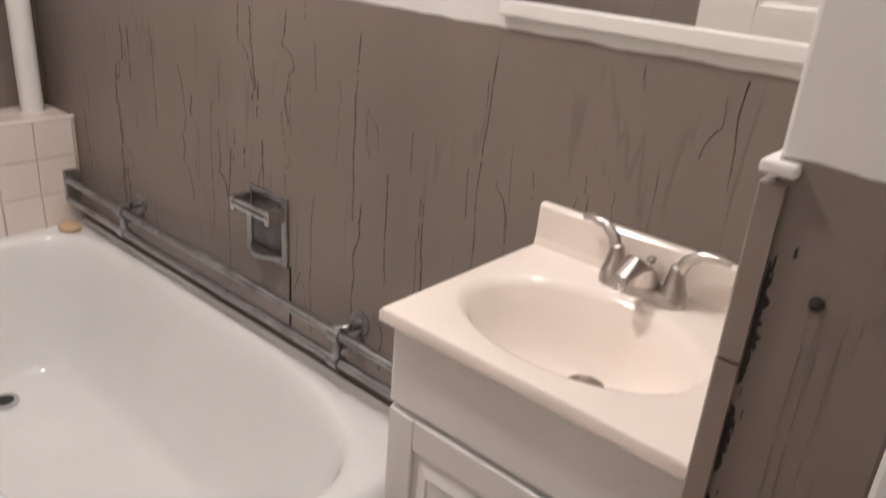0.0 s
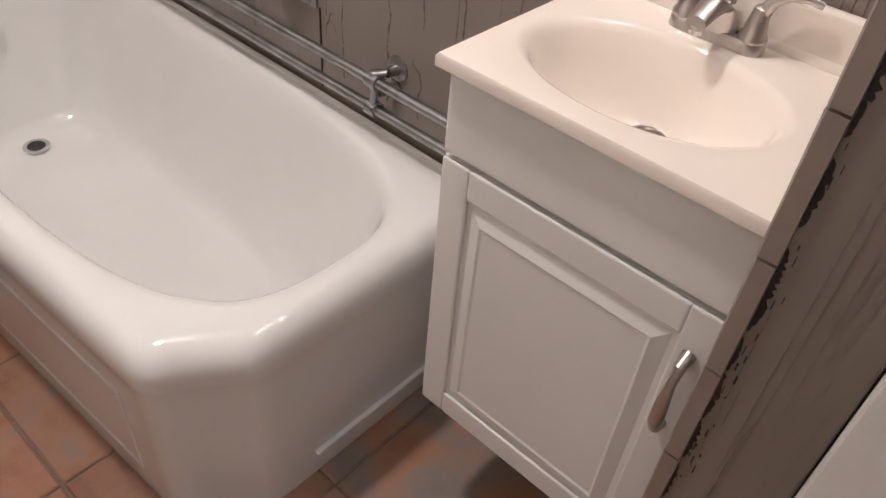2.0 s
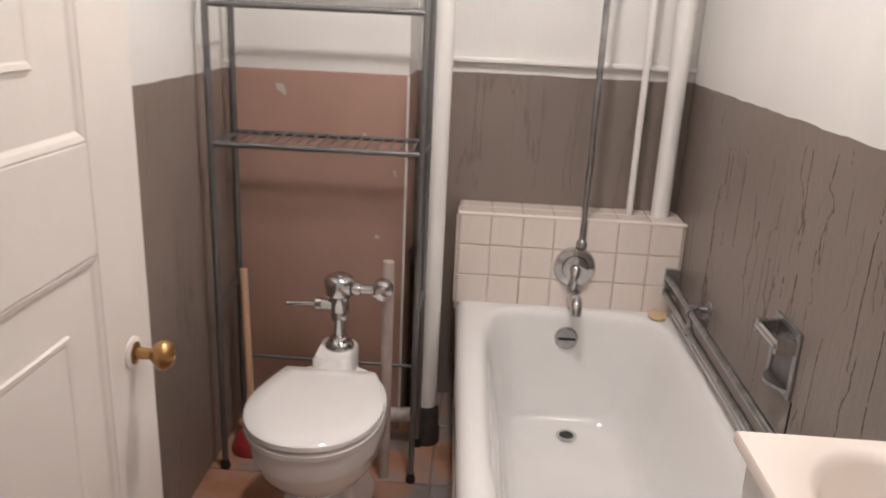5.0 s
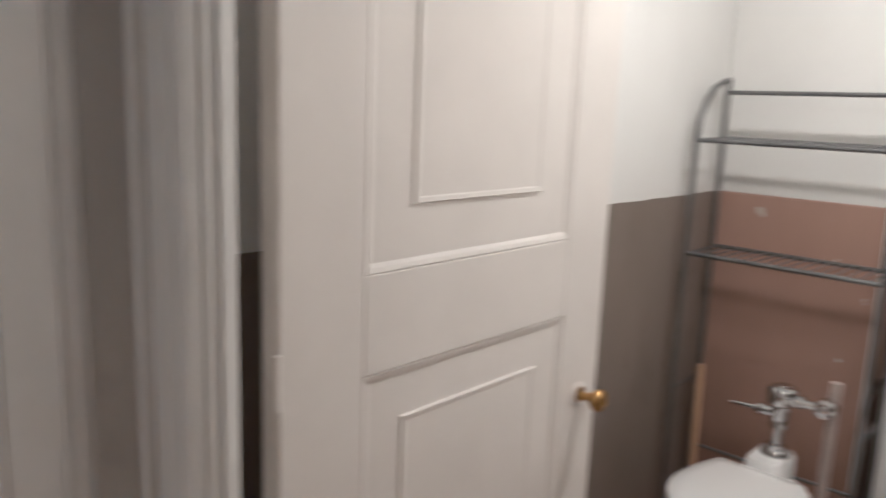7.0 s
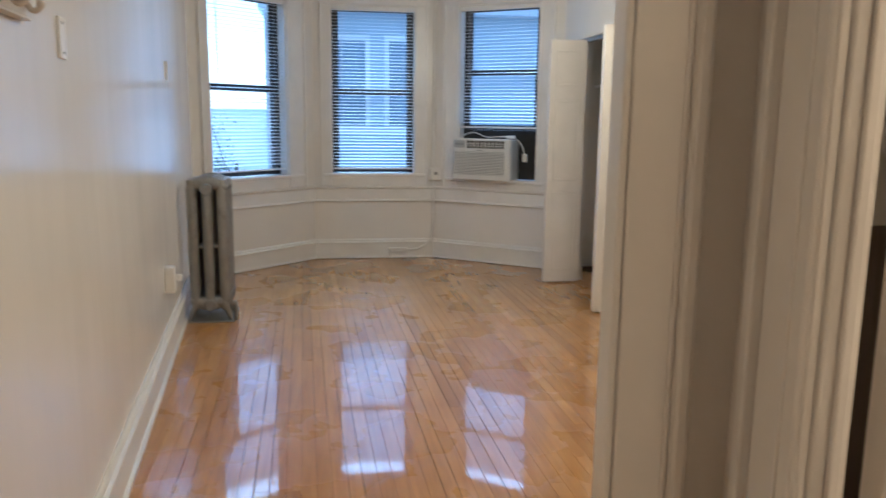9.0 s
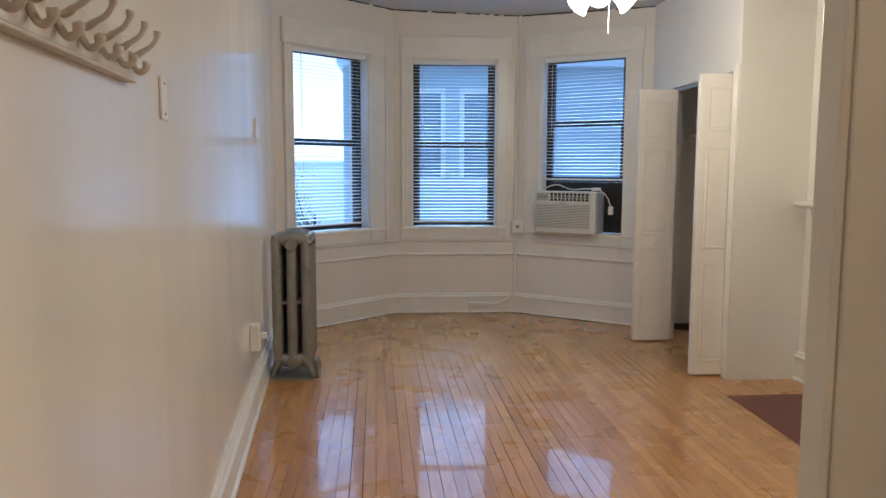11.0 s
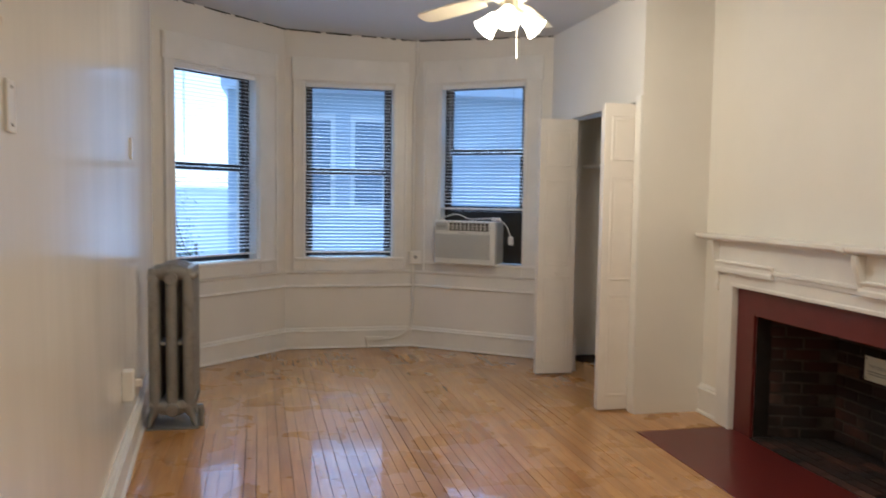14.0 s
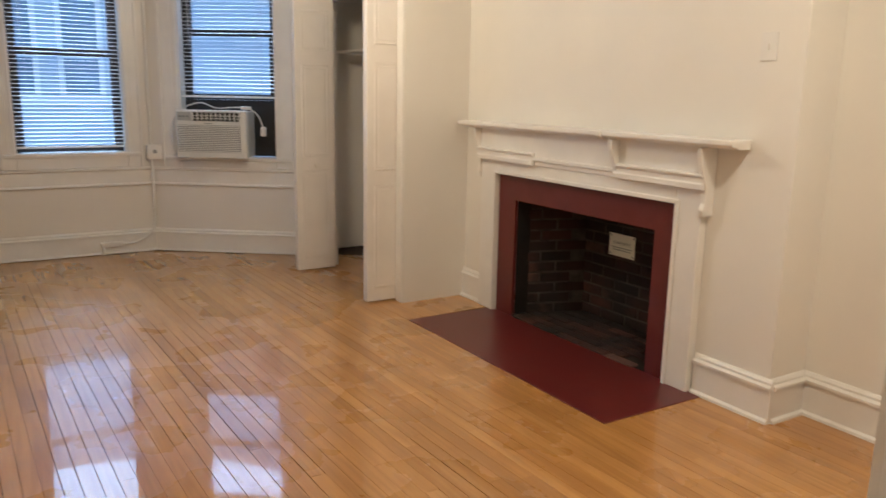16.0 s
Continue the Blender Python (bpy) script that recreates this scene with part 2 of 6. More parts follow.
def bath_wall_material(name, brown, line, streaks):
    mt = bpy.data.materials.new(name)
    n, l, b = nodes_of(mt)
    nt = mt.node_tree
    tc = nt.nodes.new("ShaderNodeTexCoord")
    sep = nt.nodes.new("ShaderNodeSeparateXYZ")
    l.new(tc.outputs["Object"], sep.inputs[0])
    edge = math_node(nt, "ADD", sep.outputs[2], math_node(nt, "MULTIPLY", noise_tex(nt, 9, 5, (1, 1, 0.2)), 0.014))
    above = math_node(nt, "GREATER_THAN", edge, line + 0.007)
    big = noise_tex(nt, 2.2, 5, (1, 1, 0.5))
    col = ramp(nt, big, [(0.3, tuple(c * 0.86 for c in brown)), (0.7, tuple(c * 1.1 for c in brown))])
    drip = noise_tex(nt, 6.0, 5, (1, 1, 0.11), 0.55)
    band = math_node(nt, "ABSOLUTE", math_node(nt, "SUBTRACT", drip, 0.5))
    gate = ramp(nt, noise_tex(nt, 5.0, 3, (1.4, 1.4, 0.7)), [(0.47, (0, 0, 0)), (0.56, (1, 1, 1))])
    line_mask = math_node(nt, "MULTIPLY", ramp(nt, band, [(0.0, (1, 1, 1)), (0.016, (0, 0, 0))]), gate)
    col = mixc(nt, math_node(nt, "MULTIPLY", line_mask, streaks), col, tuple(c * 0.22 for c in brown))
    blot = ramp(nt, noise_tex(nt, 14, 3), [(0.73, (0, 0, 0)), (0.76, (1, 1, 1))])
    col = mixc(nt, math_node(nt, "MULTIPLY", blot, 0.35), col, tuple(min(1, c * 1.6) for c in brown))
    white = ramp(nt, big, [(0.3, (0.74, 0.73, 0.70)), (0.7, (0.82, 0.81, 0.78))])
    l.new(mixc(nt, above, col, white), b.inputs["Base Color"])
    l.new(math_node(nt, "ADD", math_node(nt, "MULTIPLY", big, 0.15), 0.26), b.inputs["Roughness"])
    h = math_node(nt, "ADD", math_node(nt, "MULTIPLY", line_mask, -0.8), noise_tex(nt, 45, 3, (1, 1, 0.5)))
    h = math_node(nt, "ADD", h, math_node(nt, "MULTIPLY", above, 1.2))
    bump(nt, h, 0.35, 0.003, b)
    return mt


BROWN = (0.235, 0.200, 0.170)
DADO = bath_wall_material("brown_dado_wall", BROWN, 1.21, 0.3)
DADO_S = bath_wall_material("brown_streaked_wall", BROWN, 1.21, 0.25)

# bathroom shell
wall("wall_bath_south", (2.80, 0.0), (-0.10, 0.0), 0.12, -0.03, 2.56, DADO_S, "brown streaked plaster wall, white above")
wall("wall_bath_north", (XBI, YN), (2.80, YN), 0.035, -0.03, 2.56, DADO, "brown dado wall with white upper part")
wall("wall_bath_east", (2.68, YN), (2.68, 0.0), 0.12, -0.03, 2.56, DADO, "brown dado wall with white upper part")
wall("wall_bath_west", (XBI, 0.0), (XBI, YN), XBI - XB, -0.03, WT, WHITE_WALL, "white wall round the bathroom door", [(DY0, DY1, -0.03, 2.06)])
part("wall_bath_wing", box(0.332, 0.458, 0.002, 0.372, -0.03, 2.56), DADO, None, "brown painted wing wall beside the vanity", "wall", "", "structure", bevel=0.004)
part("ceiling_bath", box(XBI, 2.8, -0.12, YN, 2.56, 2.66), CEIL, None, "bathroom ceiling in the same shade-greyed paint", "ceiling", "", "structure")

# hall and main room shell
wall("wall_west", WEST0, WEST1, 0.12, 0, WT, WEST_WALL, "glossy cream-white plaster wall")
wall("wall_hall_south", (XB, -1.60), (-0.95, -1.60), 0.12, 0, WT, WHITE_WALL, "white hall wall")
wall("wall_hall_east", (XB, 0.0), (XB, -1.60), 0.10, 0, WT, WHITE_WALL, "white hall wall")
wall("wall_south", (XE, YS), (XB, YS), 0.04, 0, WT, WHITE_WALL, "white wall of the room")
part("wall_opening_pier", box(-0.032, XB, 1.458, 1.488, 0, WT), WHITE_WALL, None, "white wall end beside the opening", "wall", "", "structure")
part("wall_opening_header", box(-1.07, -0.033, 1.458, 1.488, 2.42, WT), WHITE_WALL, None, "white header over the opening to the room", "wall", "", "structure")
wall("wall_east_south", (XE, 3.04), (XE, YS), 0.12, 0, WT, CREAM_WALL, "cream-white plaster wall")
FB = (2.12, 3.04, 5.42)                  # chimney breast: face x, from y, to y
wall("wall_chimney", (FB[0], FB[2]), (FB[0], FB[1]), 0.24, 0, WT, CREAM_WALL, "cream-white chimney breast", [(0.575, 1.695, 0, 0.73)])
part("wall_chimney_return", box(FB[0] + 0.24, FB[0] + 0.27, FB[1], FB[2], 0.95, WT), CREAM_WALL, None, "chimney breast back", "wall", "", "structure")
wall("wall_closet_south", (XC, 5.42), (FB[0], 5.42), 0.07, 0, WT, CREAM_WALL, "cream-white closet side wall")
wall("wall_closet_front", (XC, 7.16), (XC, 5.42), 0.09, 0, WT, CREAM_WALL, "white closet front wall", [(0.50, 1.66, 0, 2.03)], 0, -0.07)
wall("wall_closet_back", (2.36, 7.3), (2.36, 5.42), 0.1, 0, WT, CREAM_WALL, "white closet back wall")
wall("wall_closet_north", (XC, 7.25), (2.36, 7.25), 0.1, 0, WT, CREAM_WALL, "white closet end wall")
Z0, Z1 = 0.84, 2.41
wall("wall_bay_west", BAY_W, BAY_A, 0.28, 0, WT, WHITE_WALL, "white bay wall with a window", [(0.155, 1.0, Z0, Z1)], 0.05, 0.05)
wall("wall_bay_front", BAY_A, BAY_B, 0.28, 0, WT, WHITE_WALL, "white bay wall with a window", [(0.17, 0.98, Z0, Z1)], 0.05, 0.05)
wall("wall_bay_east", BAY_B, BAY_E, 0.28, 0, WT, WHITE_WALL, "white bay wall with a window", [(0.257, 1.067, Z0 - 0.05, Z1)], 0.05, 0.1)
bm = prism([(-1.66, -1.7), (XE + 0.1, -1.7), (XE + 0.1, 7.4), (0.75, 8.2), (-0.75, 8.2), (-1.66, 7.5)], "z", 0.0, 0.1)
for v in bm.verts:
    v.co.z += ceiling_z(v.co.x, v.co.y)
part("ceiling", bm, CEIL, None, "plaster ceiling with its shade greyed into the paint", "ceiling", "", "structure")
part("floor", prism([(-1.66, -1.7), (XB, -1.7), (XB, 1.56), (XE + 0.3, 1.56), (XE + 0.3, 7.4), (0.75, 8.2), (-0.75, 8.2), (-1.66, 7.5)], "z", -0.12, -0.012), surface("subfloor_dark", (0.035, 0.018, 0.008), 0.9, vary=0.2), None, "dark gaps under the floor boards", "floor", "", "structure")
part("floor_bath", box(XB, 2.8, -0.12, 1.6, -0.14, -0.036), surface("grout", (0.24, 0.185, 0.145), 0.8, vary=0.2, scale=12, relief=0.3), None, "grey-brown grout under the bathroom tiles", "floor", "", "structure")

# ---- bathroom ----
def rrect(x0, x1, y0, y1, r, z, n=6, taper=0.0):
    """A rounded rectangle ring at height z; taper narrows the far y side at x0."""
    pts = []
    for cx, cy, a in ((x1 - r, y1 - r, 0), (x0 + r, y1 - r, 90), (x0 + r, y0 + r, 180), (x1 - r, y0 + r, 270)):
        for i in range(n + 1):
            t = radians(a + 90 * i / n)
            x, y = cx + r * math.cos(t), cy + r * math.sin(t)
            if taper and y > (y0 + y1) / 2:
                y -= taper * (x1 - x) / (x1 - x0)
            pts.append((x, y, z))
    return pts


def bathtub():
    tub = thing("bathtub", (1.75, 0.36, -0.03), "white enamelled cast iron bathtub against the brown wall", "bathtub")
    X0, X1, Y0, Y1, R, N = 1.015, 2.499, 0.012, 0.772, 0.06, 8
    tp = 0.075

    def outer(inset, z, cham=0.135):
        # outline with a chamfered corner at the foot end
        a, b = X0 + inset, X1
        yo = lambda x: Y1 - inset - tp * (X1 - x) / (X1 - X0)
        pts = [(b, Y0 + (yo(b) - Y0) * i / 14) for i in range(15)]
        k = 26
        xs = a + cham * 0.62
        pts += [(b + (xs + 0.05 - b) * i / k, yo(b + (xs + 0.05 - b) * i / k)) for i in range(1, k)]
        p0, p1, c0 = Vector((xs + 0.05, yo(xs + 0.05))), Vector((xs - 0.01, yo(xs) - 0.045)), Vector((xs, yo(xs)))
        pts += [tuple((1 - t) ** 2 * p0 + 2 * t * (1 - t) * c0 + t * t * p1) for t in (0, 0.14, 0.28, 0.42, 0.56, 0.7, 0.85, 1)]
        q0, q1, c1 = Vector((a + 0.012, yo(a) - cham + 0.01)), Vector((a, yo(a) - cham - 0.06)), Vector((a, yo(a) - cham))
        pts += [tuple((1 - t) ** 2 * q0 + 2 * t * (1 - t) * c1 + t * t * q1) for t in (0, 0.14, 0.28, 0.42, 0.56, 0.7, 0.85, 1)]
        pts += [(a, Y0 + (yo(a) - cham - 0.06 - Y0) * (1 - i / 18)) for i in range(1, 19)]
        pts += [(a + (b - a) * i / 26, Y0) for i in range(1, 26)]
        return [(x, y, z) for x, y in pts]

    def inner(scale, z, dx0=0.0, dx1=0.0, dy=0.0):
        x0, x1, y0, y1 = 1.095 + dx0, 2.458 - dx1, 0.060 + dy, 0.668 - dy * 0.9
        base = outer(0.0, z)
        cx, cy = (x0 + x1) / 2, (y0 + y1) / 2
        out = []
        for x, y, _ in base:
            u, v = (x - (X0 + X1) / 2) / ((X1 - X0) / 2), (y - 0.36) / 0.36
            th = math.atan2(v, u)
            e = 2.0 / (6.0 if math.cos(th) > 0 else 3.3)
            c, s = math.cos(th), math.sin(th)
            px = cx + (x1 - x0) / 2 * math.copysign(abs(c) ** e, c)
            py = cy + (y1 - y0) / 2 * math.copysign(abs(s) ** e, s) - tp * 0.5 * (x1 - px) / (x1 - x0) * (1 if s > 0 else 0.2)
            out.append((px, py, z))
        return out

    rings = [outer(0.012, -0.03), outer(0.012, 0.20), outer(0.012, 0.30), outer(0.006, 0.345), outer(0.0, 0.375), outer(0.003, 0.405), outer(0.016, 0.426), outer(0.036, 0.434)]
    rings += [inner(1, 0.434, -0.03, -0.022, -0.030), inner(1, 0.432, -0.019, -0.015, -0.020), inner(1, 0.426, -0.009, -0.008, -0.011), inner(1, 0.415, -0.002, -0.002, -0.003), inner(1, 0.397, 0.004, 0.003, 0.004), inner(1, 0.37, 0.012, 0.005, 0.011), inner(1, 0.31, 0.035, 0.010, 0.024),
              inner(1, 0.20, 0.095, 0.020, 0.045), inner(1, 0.10, 0.165, 0.032, 0.068), inner(1, 0.060, 0.20, 0.045, 0.085), inner(1, 0.034, 0.235, 0.065, 0.105), inner(1, 0.020, 0.28, 0.095, 0.135), inner(1, 0.014, 0.42, 0.17, 0.20)]
    bm = loft(rings, None, True, True)
    bmesh.ops.recalc_face_normals(bm, faces=bm.faces[:])
    body = part("body", bm, ENAMEL, tub, "white enamelled body with a rolled rim", smooth=True)
    # pressed apron panels
    for k, (u0, u1) in enumerate(((1.22, 1.80), (1.86, 2.44))):
        bm = bmesh.new()
        for a, b, z0, z1 in ((u0, u1, 0.035, 0.047), (u0, u1, 0.255, 0.267), (u0, u0 + 0.012, 0.047, 0.255), (u1 - 0.012, u1, 0.047, 0.255)):
            v = []
            for x in (a, b):
                y = Y1 - 0.012 - tp * (X1 - x) / (X1 - X0)
                v.append((x, y))
            loft([[(v[0][0], v[0][1] - 0.004, z0), (v[0][0], v[0][1] + 0.003, z0), (v[0][0], v[0][1] + 0.003, z1), (v[0][0], v[0][1] - 0.004, z1)],
                  [(v[1][0], v[1][1] - 0.004, z0), (v[1][0], v[1][1] + 0.003, z0), (v[1][0], v[1][1] + 0.003, z1), (v[1][0], v[1][1] - 0.004, z1)]], bm)
        part("apron_panel", bm, ENAMEL, tub, bevel=0.004)
    bm = box(X0 + 0.002, X0 + 0.014, 0.04, 0.45, 0.03, 0.042)
    part("end_panel", bm, ENAMEL, tub, bevel=0.004)
    drain = part("drain", lathe([(0.036, 0.0), (0.036, 0.004), (0.03, 0.006), (0.024, 0.004), (0.022, 0.0)], pose(2.335, 0.357, 0.020)), CHROME, tub, "chrome drain ring", smooth=True)
    part("drain_hole", lathe([(0.024, 0.0), (0.024, 0.0045), (0.0, 0.0045)], pose(2.335, 0.357, 0.0208), n=20), BLACK, drain, "dark drain hole")
    plate = part("overflow_plate", lathe([(0.040, 0), (0.040, 0.006), (0.034, 0.013), (0.0, 0.015)], pose(2.452, 0.376, 0.338, 0, -84, 0), n=28), OLDCHROME, tub, "dulled chrome overflow plate", smooth=True)
    bm = bmesh.new()
    for k in (-1, 0, 1):
        box(-0.004, 0.004, -0.014, 0.014, 0, 0.003, bm, pose(2.437, 0.376 + k * 0.016, 0.339, 0, -84, 0))
    part("slot", bm, BLACK, plate, "dark slots")
    part("caulk", tube([(X0 + 0.01, 0.014, 0.436), (1.6, 0.012, 0.437), (2.49, 0.012, 0.436)], 0.007, n=6), TRIM, tub, "white caulk bead")
    return tub


bathtub()
soap = thing("bar_of_soap", (2.45, 0.075, 0.434), "small cream bar of soap on the tub rim", "soap")
part("bar", lathe([(0.022, 0), (0.03, 0.004), (0.031, 0.012), (0.024, 0.02), (0.0, 0.022)], pose(2.45, 0.075, 0.434), n=20, sx=1.25), surface("soap_cream", (0.62, 0.47, 0.26), 0.5, vary=0.1), soap, smooth=True)

# tiled ledge behind the taps
TILE_W = surface("cream_wall_tile", (0.78, 0.71, 0.64), 0.12, vary=0.05, scale=3, relief=0.03, coat=0.3, dirt=(0.55, 0.42, 0.33), dirt_amount=0.25)
ledge = thing("tiled_ledge", (2.59, 0.39, 0.40), "cream glazed tile ledge behind the bathtub taps", "ledge", "", "structure")
part("core", box(2.506, 2.68, 0.002, 0.776, 0.40, 0.751), surface("tile_grout", (0.60, 0.52, 0.45), 0.8, vary=0.15, scale=20, relief=0.2, dirt=(0.2, 0.14, 0.1), dirt_amount=0.5), ledge, "stained grout")
TP, rnd = 0.1085, random.Random(4)


def tile_mesh(name, w, h, d, mt, b=0.003):
    """A tile of w by h, lying in the y-z plane and facing -x."""
    bm = bmesh.new()
    back = [(0, 0, 0), (0, w, 0), (0, w, h), (0, 0, h)]
    front = [(-d, b, b), (-d, w - b, b), (-d, w - b, h - b), (-d, b, h - b)]
    mid = [(-d * 0.5, 0, 0), (-d * 0.5, w, 0), (-d * 0.5, w, h), (-d * 0.5, 0, h)]
    loft([back, mid, front], bm)
    bmesh.ops.recalc_face_normals(bm, faces=bm.faces[:])
    me = bpy.data.meshes.new(name)
    bm.to_mesh(me)
    bm.free()
    me.materials.append(mt)
    return me


def piece(name, me, parent, m):
    ob = new(name, me)
    ob.parent = parent
    ob.matrix_basis = Matrix.Translation(-ORI[parent.name]) @ m
    return ob


tm, tt = tile_mesh("tile", TP - 0.002, TP - 0.002, 0.006, TILE_W), tile_mesh("top_tile", TP - 0.002, 0.083, 0.006, TILE_W)
for i in range(7):
    for j in range(3):
        piece("tile", tm, ledge, pose(2.506 - rnd.uniform(0, 0.0012), 0.012 + i * TP, 0.432 + j * TP - 0.006, 0, rnd.uniform(-0.4, 0.4), rnd.uniform(-0.4, 0.4)))
    for j in range(2):
        piece("tile", tt, ledge, pose(2.508 + j * 0.086, 0.012 + i * TP, 0.751, 0, 90, 0))
for j in range(3):
    piece("tile", tm, ledge, pose(2.508, 0.776, 0.432 + j * TP - 0.006, 0, 0, -90))
part("edge_trim", tube([(2.505, 0.004, 0.752), (2.505, 0.775, 0.752)], 0.0075, n=10), TILE_W, ledge, "rounded trim tile edge", smooth=True)

# shower valve, spout and riser
tap = thing("tub_valve", (2.50, 0.366, 0.58), "chrome single lever tub valve with spout", "tap")
RX = pose(0, 0, 0, 0, -90, 0)
part("escutcheon", lathe([(0.072, 0), (0.072, 0.004), (0.067, 0.012), (0.046, 0.018), (0.042, 0.03), (0.03, 0.034), (0.0, 0.034)], pose(2.499, 0.366, 0.585) @ RX, n=36), CHROME, tap, "round chrome plate", smooth=True)
part("lever", tube([(2.462, 0.366, 0.585), (2.448, 0.368, 0.575), (2.440, 0.372, 0.545), (2.436, 0.376, 0.522)], [0.02, 0.018, 0.011, 0.009]), CHROME, tap, smooth=True)
part("spout", tube([(2.50, 0.364, 0.498), (2.44, 0.364, 0.502), (2.40, 0.362, 0.494), (2.378, 0.361, 0.474), (2.372, 0.361, 0.452)], [0.022, 0.023, 0.022, 0.019, 0.017]), CHROME, tap, smooth=True)
part("riser", tube([(2.494, 0.350, 0.66), (2.505, 0.347, 1.0), (2.52, 0.344, 2.0)], 0.0105), OLDCHROME, tap, "dulled chrome riser pipe", smooth=True)
part("riser_collar", lathe([(0.012, 0), (0.019, 0.006), (0.019, 0.02), (0.012, 0.03)], pose(2.494, 0.350, 0.655), n=16), OLDCHROME, tap, smooth=True)
p = thing("steam_pipe", (2.60, 0.077, 0.757), "white painted steam pipe rising from the ledge", "pipe", "pipes by the tub")
part("pipe_run", tube([(2.60, 0.077, 0.757), (2.60, 0.077, 2.56)], 0.031, n=20), TRIM, p, smooth=True)
p = thing("water_pipe", (2.605, 0.182, 0.757), "thin white painted water pipe rising from the ledge", "pipe", "pipes by the tub")
part("pipe_run", tube([(2.605, 0.182, 0.757), (2.605, 0.182, 2.56)], 0.0115, n=14), TRIM, p, smooth=True)

# grab rail: two chrome pipes along the wall above the tub
rail = thing("double_grab_rail", (1.9, 0.04, 0.54), "tarnished double pipe rail along the brown wall", "rail")
for z in (0.570, 0.510):
    part("pipe_run", tube([(0.90, 0.046, z), (2.497, 0.046, z)], 0.0105, n=12), OLDCHROME, rail, smooth=True)
for x in (2.17, 1.30):
    bm = lathe([(0.026, 0), (0.026, 0.005), (0.012, 0.008), (0.010, 0.03)], pose(x - 0.02, 0.0, 0.59, -90, 0, 0), n=18)
    tube([(x - 0.02, 0.03, 0.59), (x, 0.046, 0.590), (x, 0.046, 0.495)], 0.009, bm, 10)
    for z in (0.570, 0.510):
        tube([(x - 0.014, 0.046, z), (x + 0.014, 0.046, z)], 0.0165, bm, 12)
    lathe([(0.02, 0), (0.02, 0.005), (0.009, 0.008), (0.008, 0.04)], pose(x - 0.01, 0.0, 0.545, -90, 0, 0), bm, n=14)
    part("bracket", bm, OLDCHROME, rail, smooth=True)
part("end_strap", box(2.486, 2.497, 0.012, 0.058, 0.505, 0.602), OLDCHROME, rail, bevel=0.003)

# recessed soap dish with a grip bar
dish = thing("recessed_soap_dish", (1.585, 0.0, 0.70), "chrome recessed soap dish set in the wall", "soap dish")
bm = bmesh.new()
x0, x1, z0, z1 = 1.512, 1.657, 0.628, 0.788
for a in ((x0, x0 + 0.018, z0, z1), (x1 - 0.018, x1, z0, z1), (x0 + 0.018, x1 - 0.018, z1 - 0.014, z1), (x0 + 0.018, x1 - 0.018, z0, z0 + 0.016)):
    box(a[0], a[1], 0.001, 0.008, a[2], a[3], bm)
part("flange", bm, OLDCHROME, dish, bevel=0.002)
part("niche", box(x0 + 0.016, x1 - 0.016, 0.001, 0.004, z0 + 0.014, z1 - 0.012), surface("niche_steel", (0.16, 0.16, 0.16), 0.3, 1.0, vary=0.3, scale=25), dish, "dark steel niche")
tray = [(1.528 + 0.113 * i / 10, 0.008 + 0.03 * math.sin(math.pi * i / 10)) for i in range(11)]
part("tray", prism(tray + [(1.641, 0.004), (1.528, 0.004)], "z", 0.640, 0.648), OLDCHROME, dish)
bm = tube([(1.523, 0.045, 0.752), (1.646, 0.045, 0.752)], 0.0115, n=8)
for x in (1.523, 1.646):
    box(x - 0.007, x + 0.007, 0.006, 0.052, 0.735, 0.768, bm)
part("grip_bar", bm, CHROME, dish, "faceted chrome grip bar", bevel=0.002)

# old paint runs and hairline cracks down the brown walls
RUN = surface("dark_paint_run", (0.105, 0.085, 0.070), 0.45, vary=0.25, scale=40, relief=0.1)


def paint_runs(name, count, place, z_lo, z_hi, seed, label):
    """Thin wavering runs of paint; place(u, z) gives a point on the wall, u from 0 to 1."""
    rn, vs, fs = random.Random(seed), [], []
    for _ in range(count):
        u, z = rn.random(), rn.uniform(z_lo + 0.1, z_hi)
        end, w0 = z - rn.choice((0.04, 0.07, 0.12, 0.2, 0.3, 0.45)) * rn.uniform(0.7, 1.3), rn.uniform(0.0003, 0.0009)
        wild, prev, drift = rn.choice((0.2, 0.3, 0.5, 1.0)), None, 0.0
        while z > max(end, z_lo):
            drift = 0.55 * drift + rn.gauss(0, 0.0009) * wild
            if rn.random() < 0.03 * wild:
                drift += rn.choice((-0.006, 0.006))
            u += drift
            w = w0 * rn.uniform(0.3, 1.5)
            i = len(vs)
            vs += [place(u - w, z, 0.0003), place(u + w * 0.2, z, 0.0003 + w), place(u + w, z, 0.0003)]
            if prev is not None and rn.random() > 0.06:
                fs += [(prev, prev + 1, i + 1, i), (prev + 1, prev + 2, i + 2, i + 1)]
            prev = i
            z -= rn.uniform(0.004, 0.012)
    me = bpy.data.meshes.new(name)
    me.from_pydata(vs, [], fs)
    me.update()
    me.materials.append(RUN)
    return tagged(new(name, me), label, "paint runs", "", "stuff")


paint_runs("paint_runs", 95, lambda u, z, d: (0.48 + min(max(u, 0.0), 1.0) ** 1.7 * 2.0, d, z), 0.50, 1.20, 3, "dark thin paint runs down the brown wall")
paint_runs("paint_runs", 14, lambda u, z, d: (0.335 + min(max(u, 0.0), 1.0) * 0.10, 0.372 + d, z), 0.3, 1.19, 5, "dark thin paint runs on the wing wall")
paint_runs("paint_runs", 12, lambda u, z, d: (2.68 - d, 0.05 + u * 0.7, z), 0.80, 1.20, 6, "dark thin paint runs above the ledge")

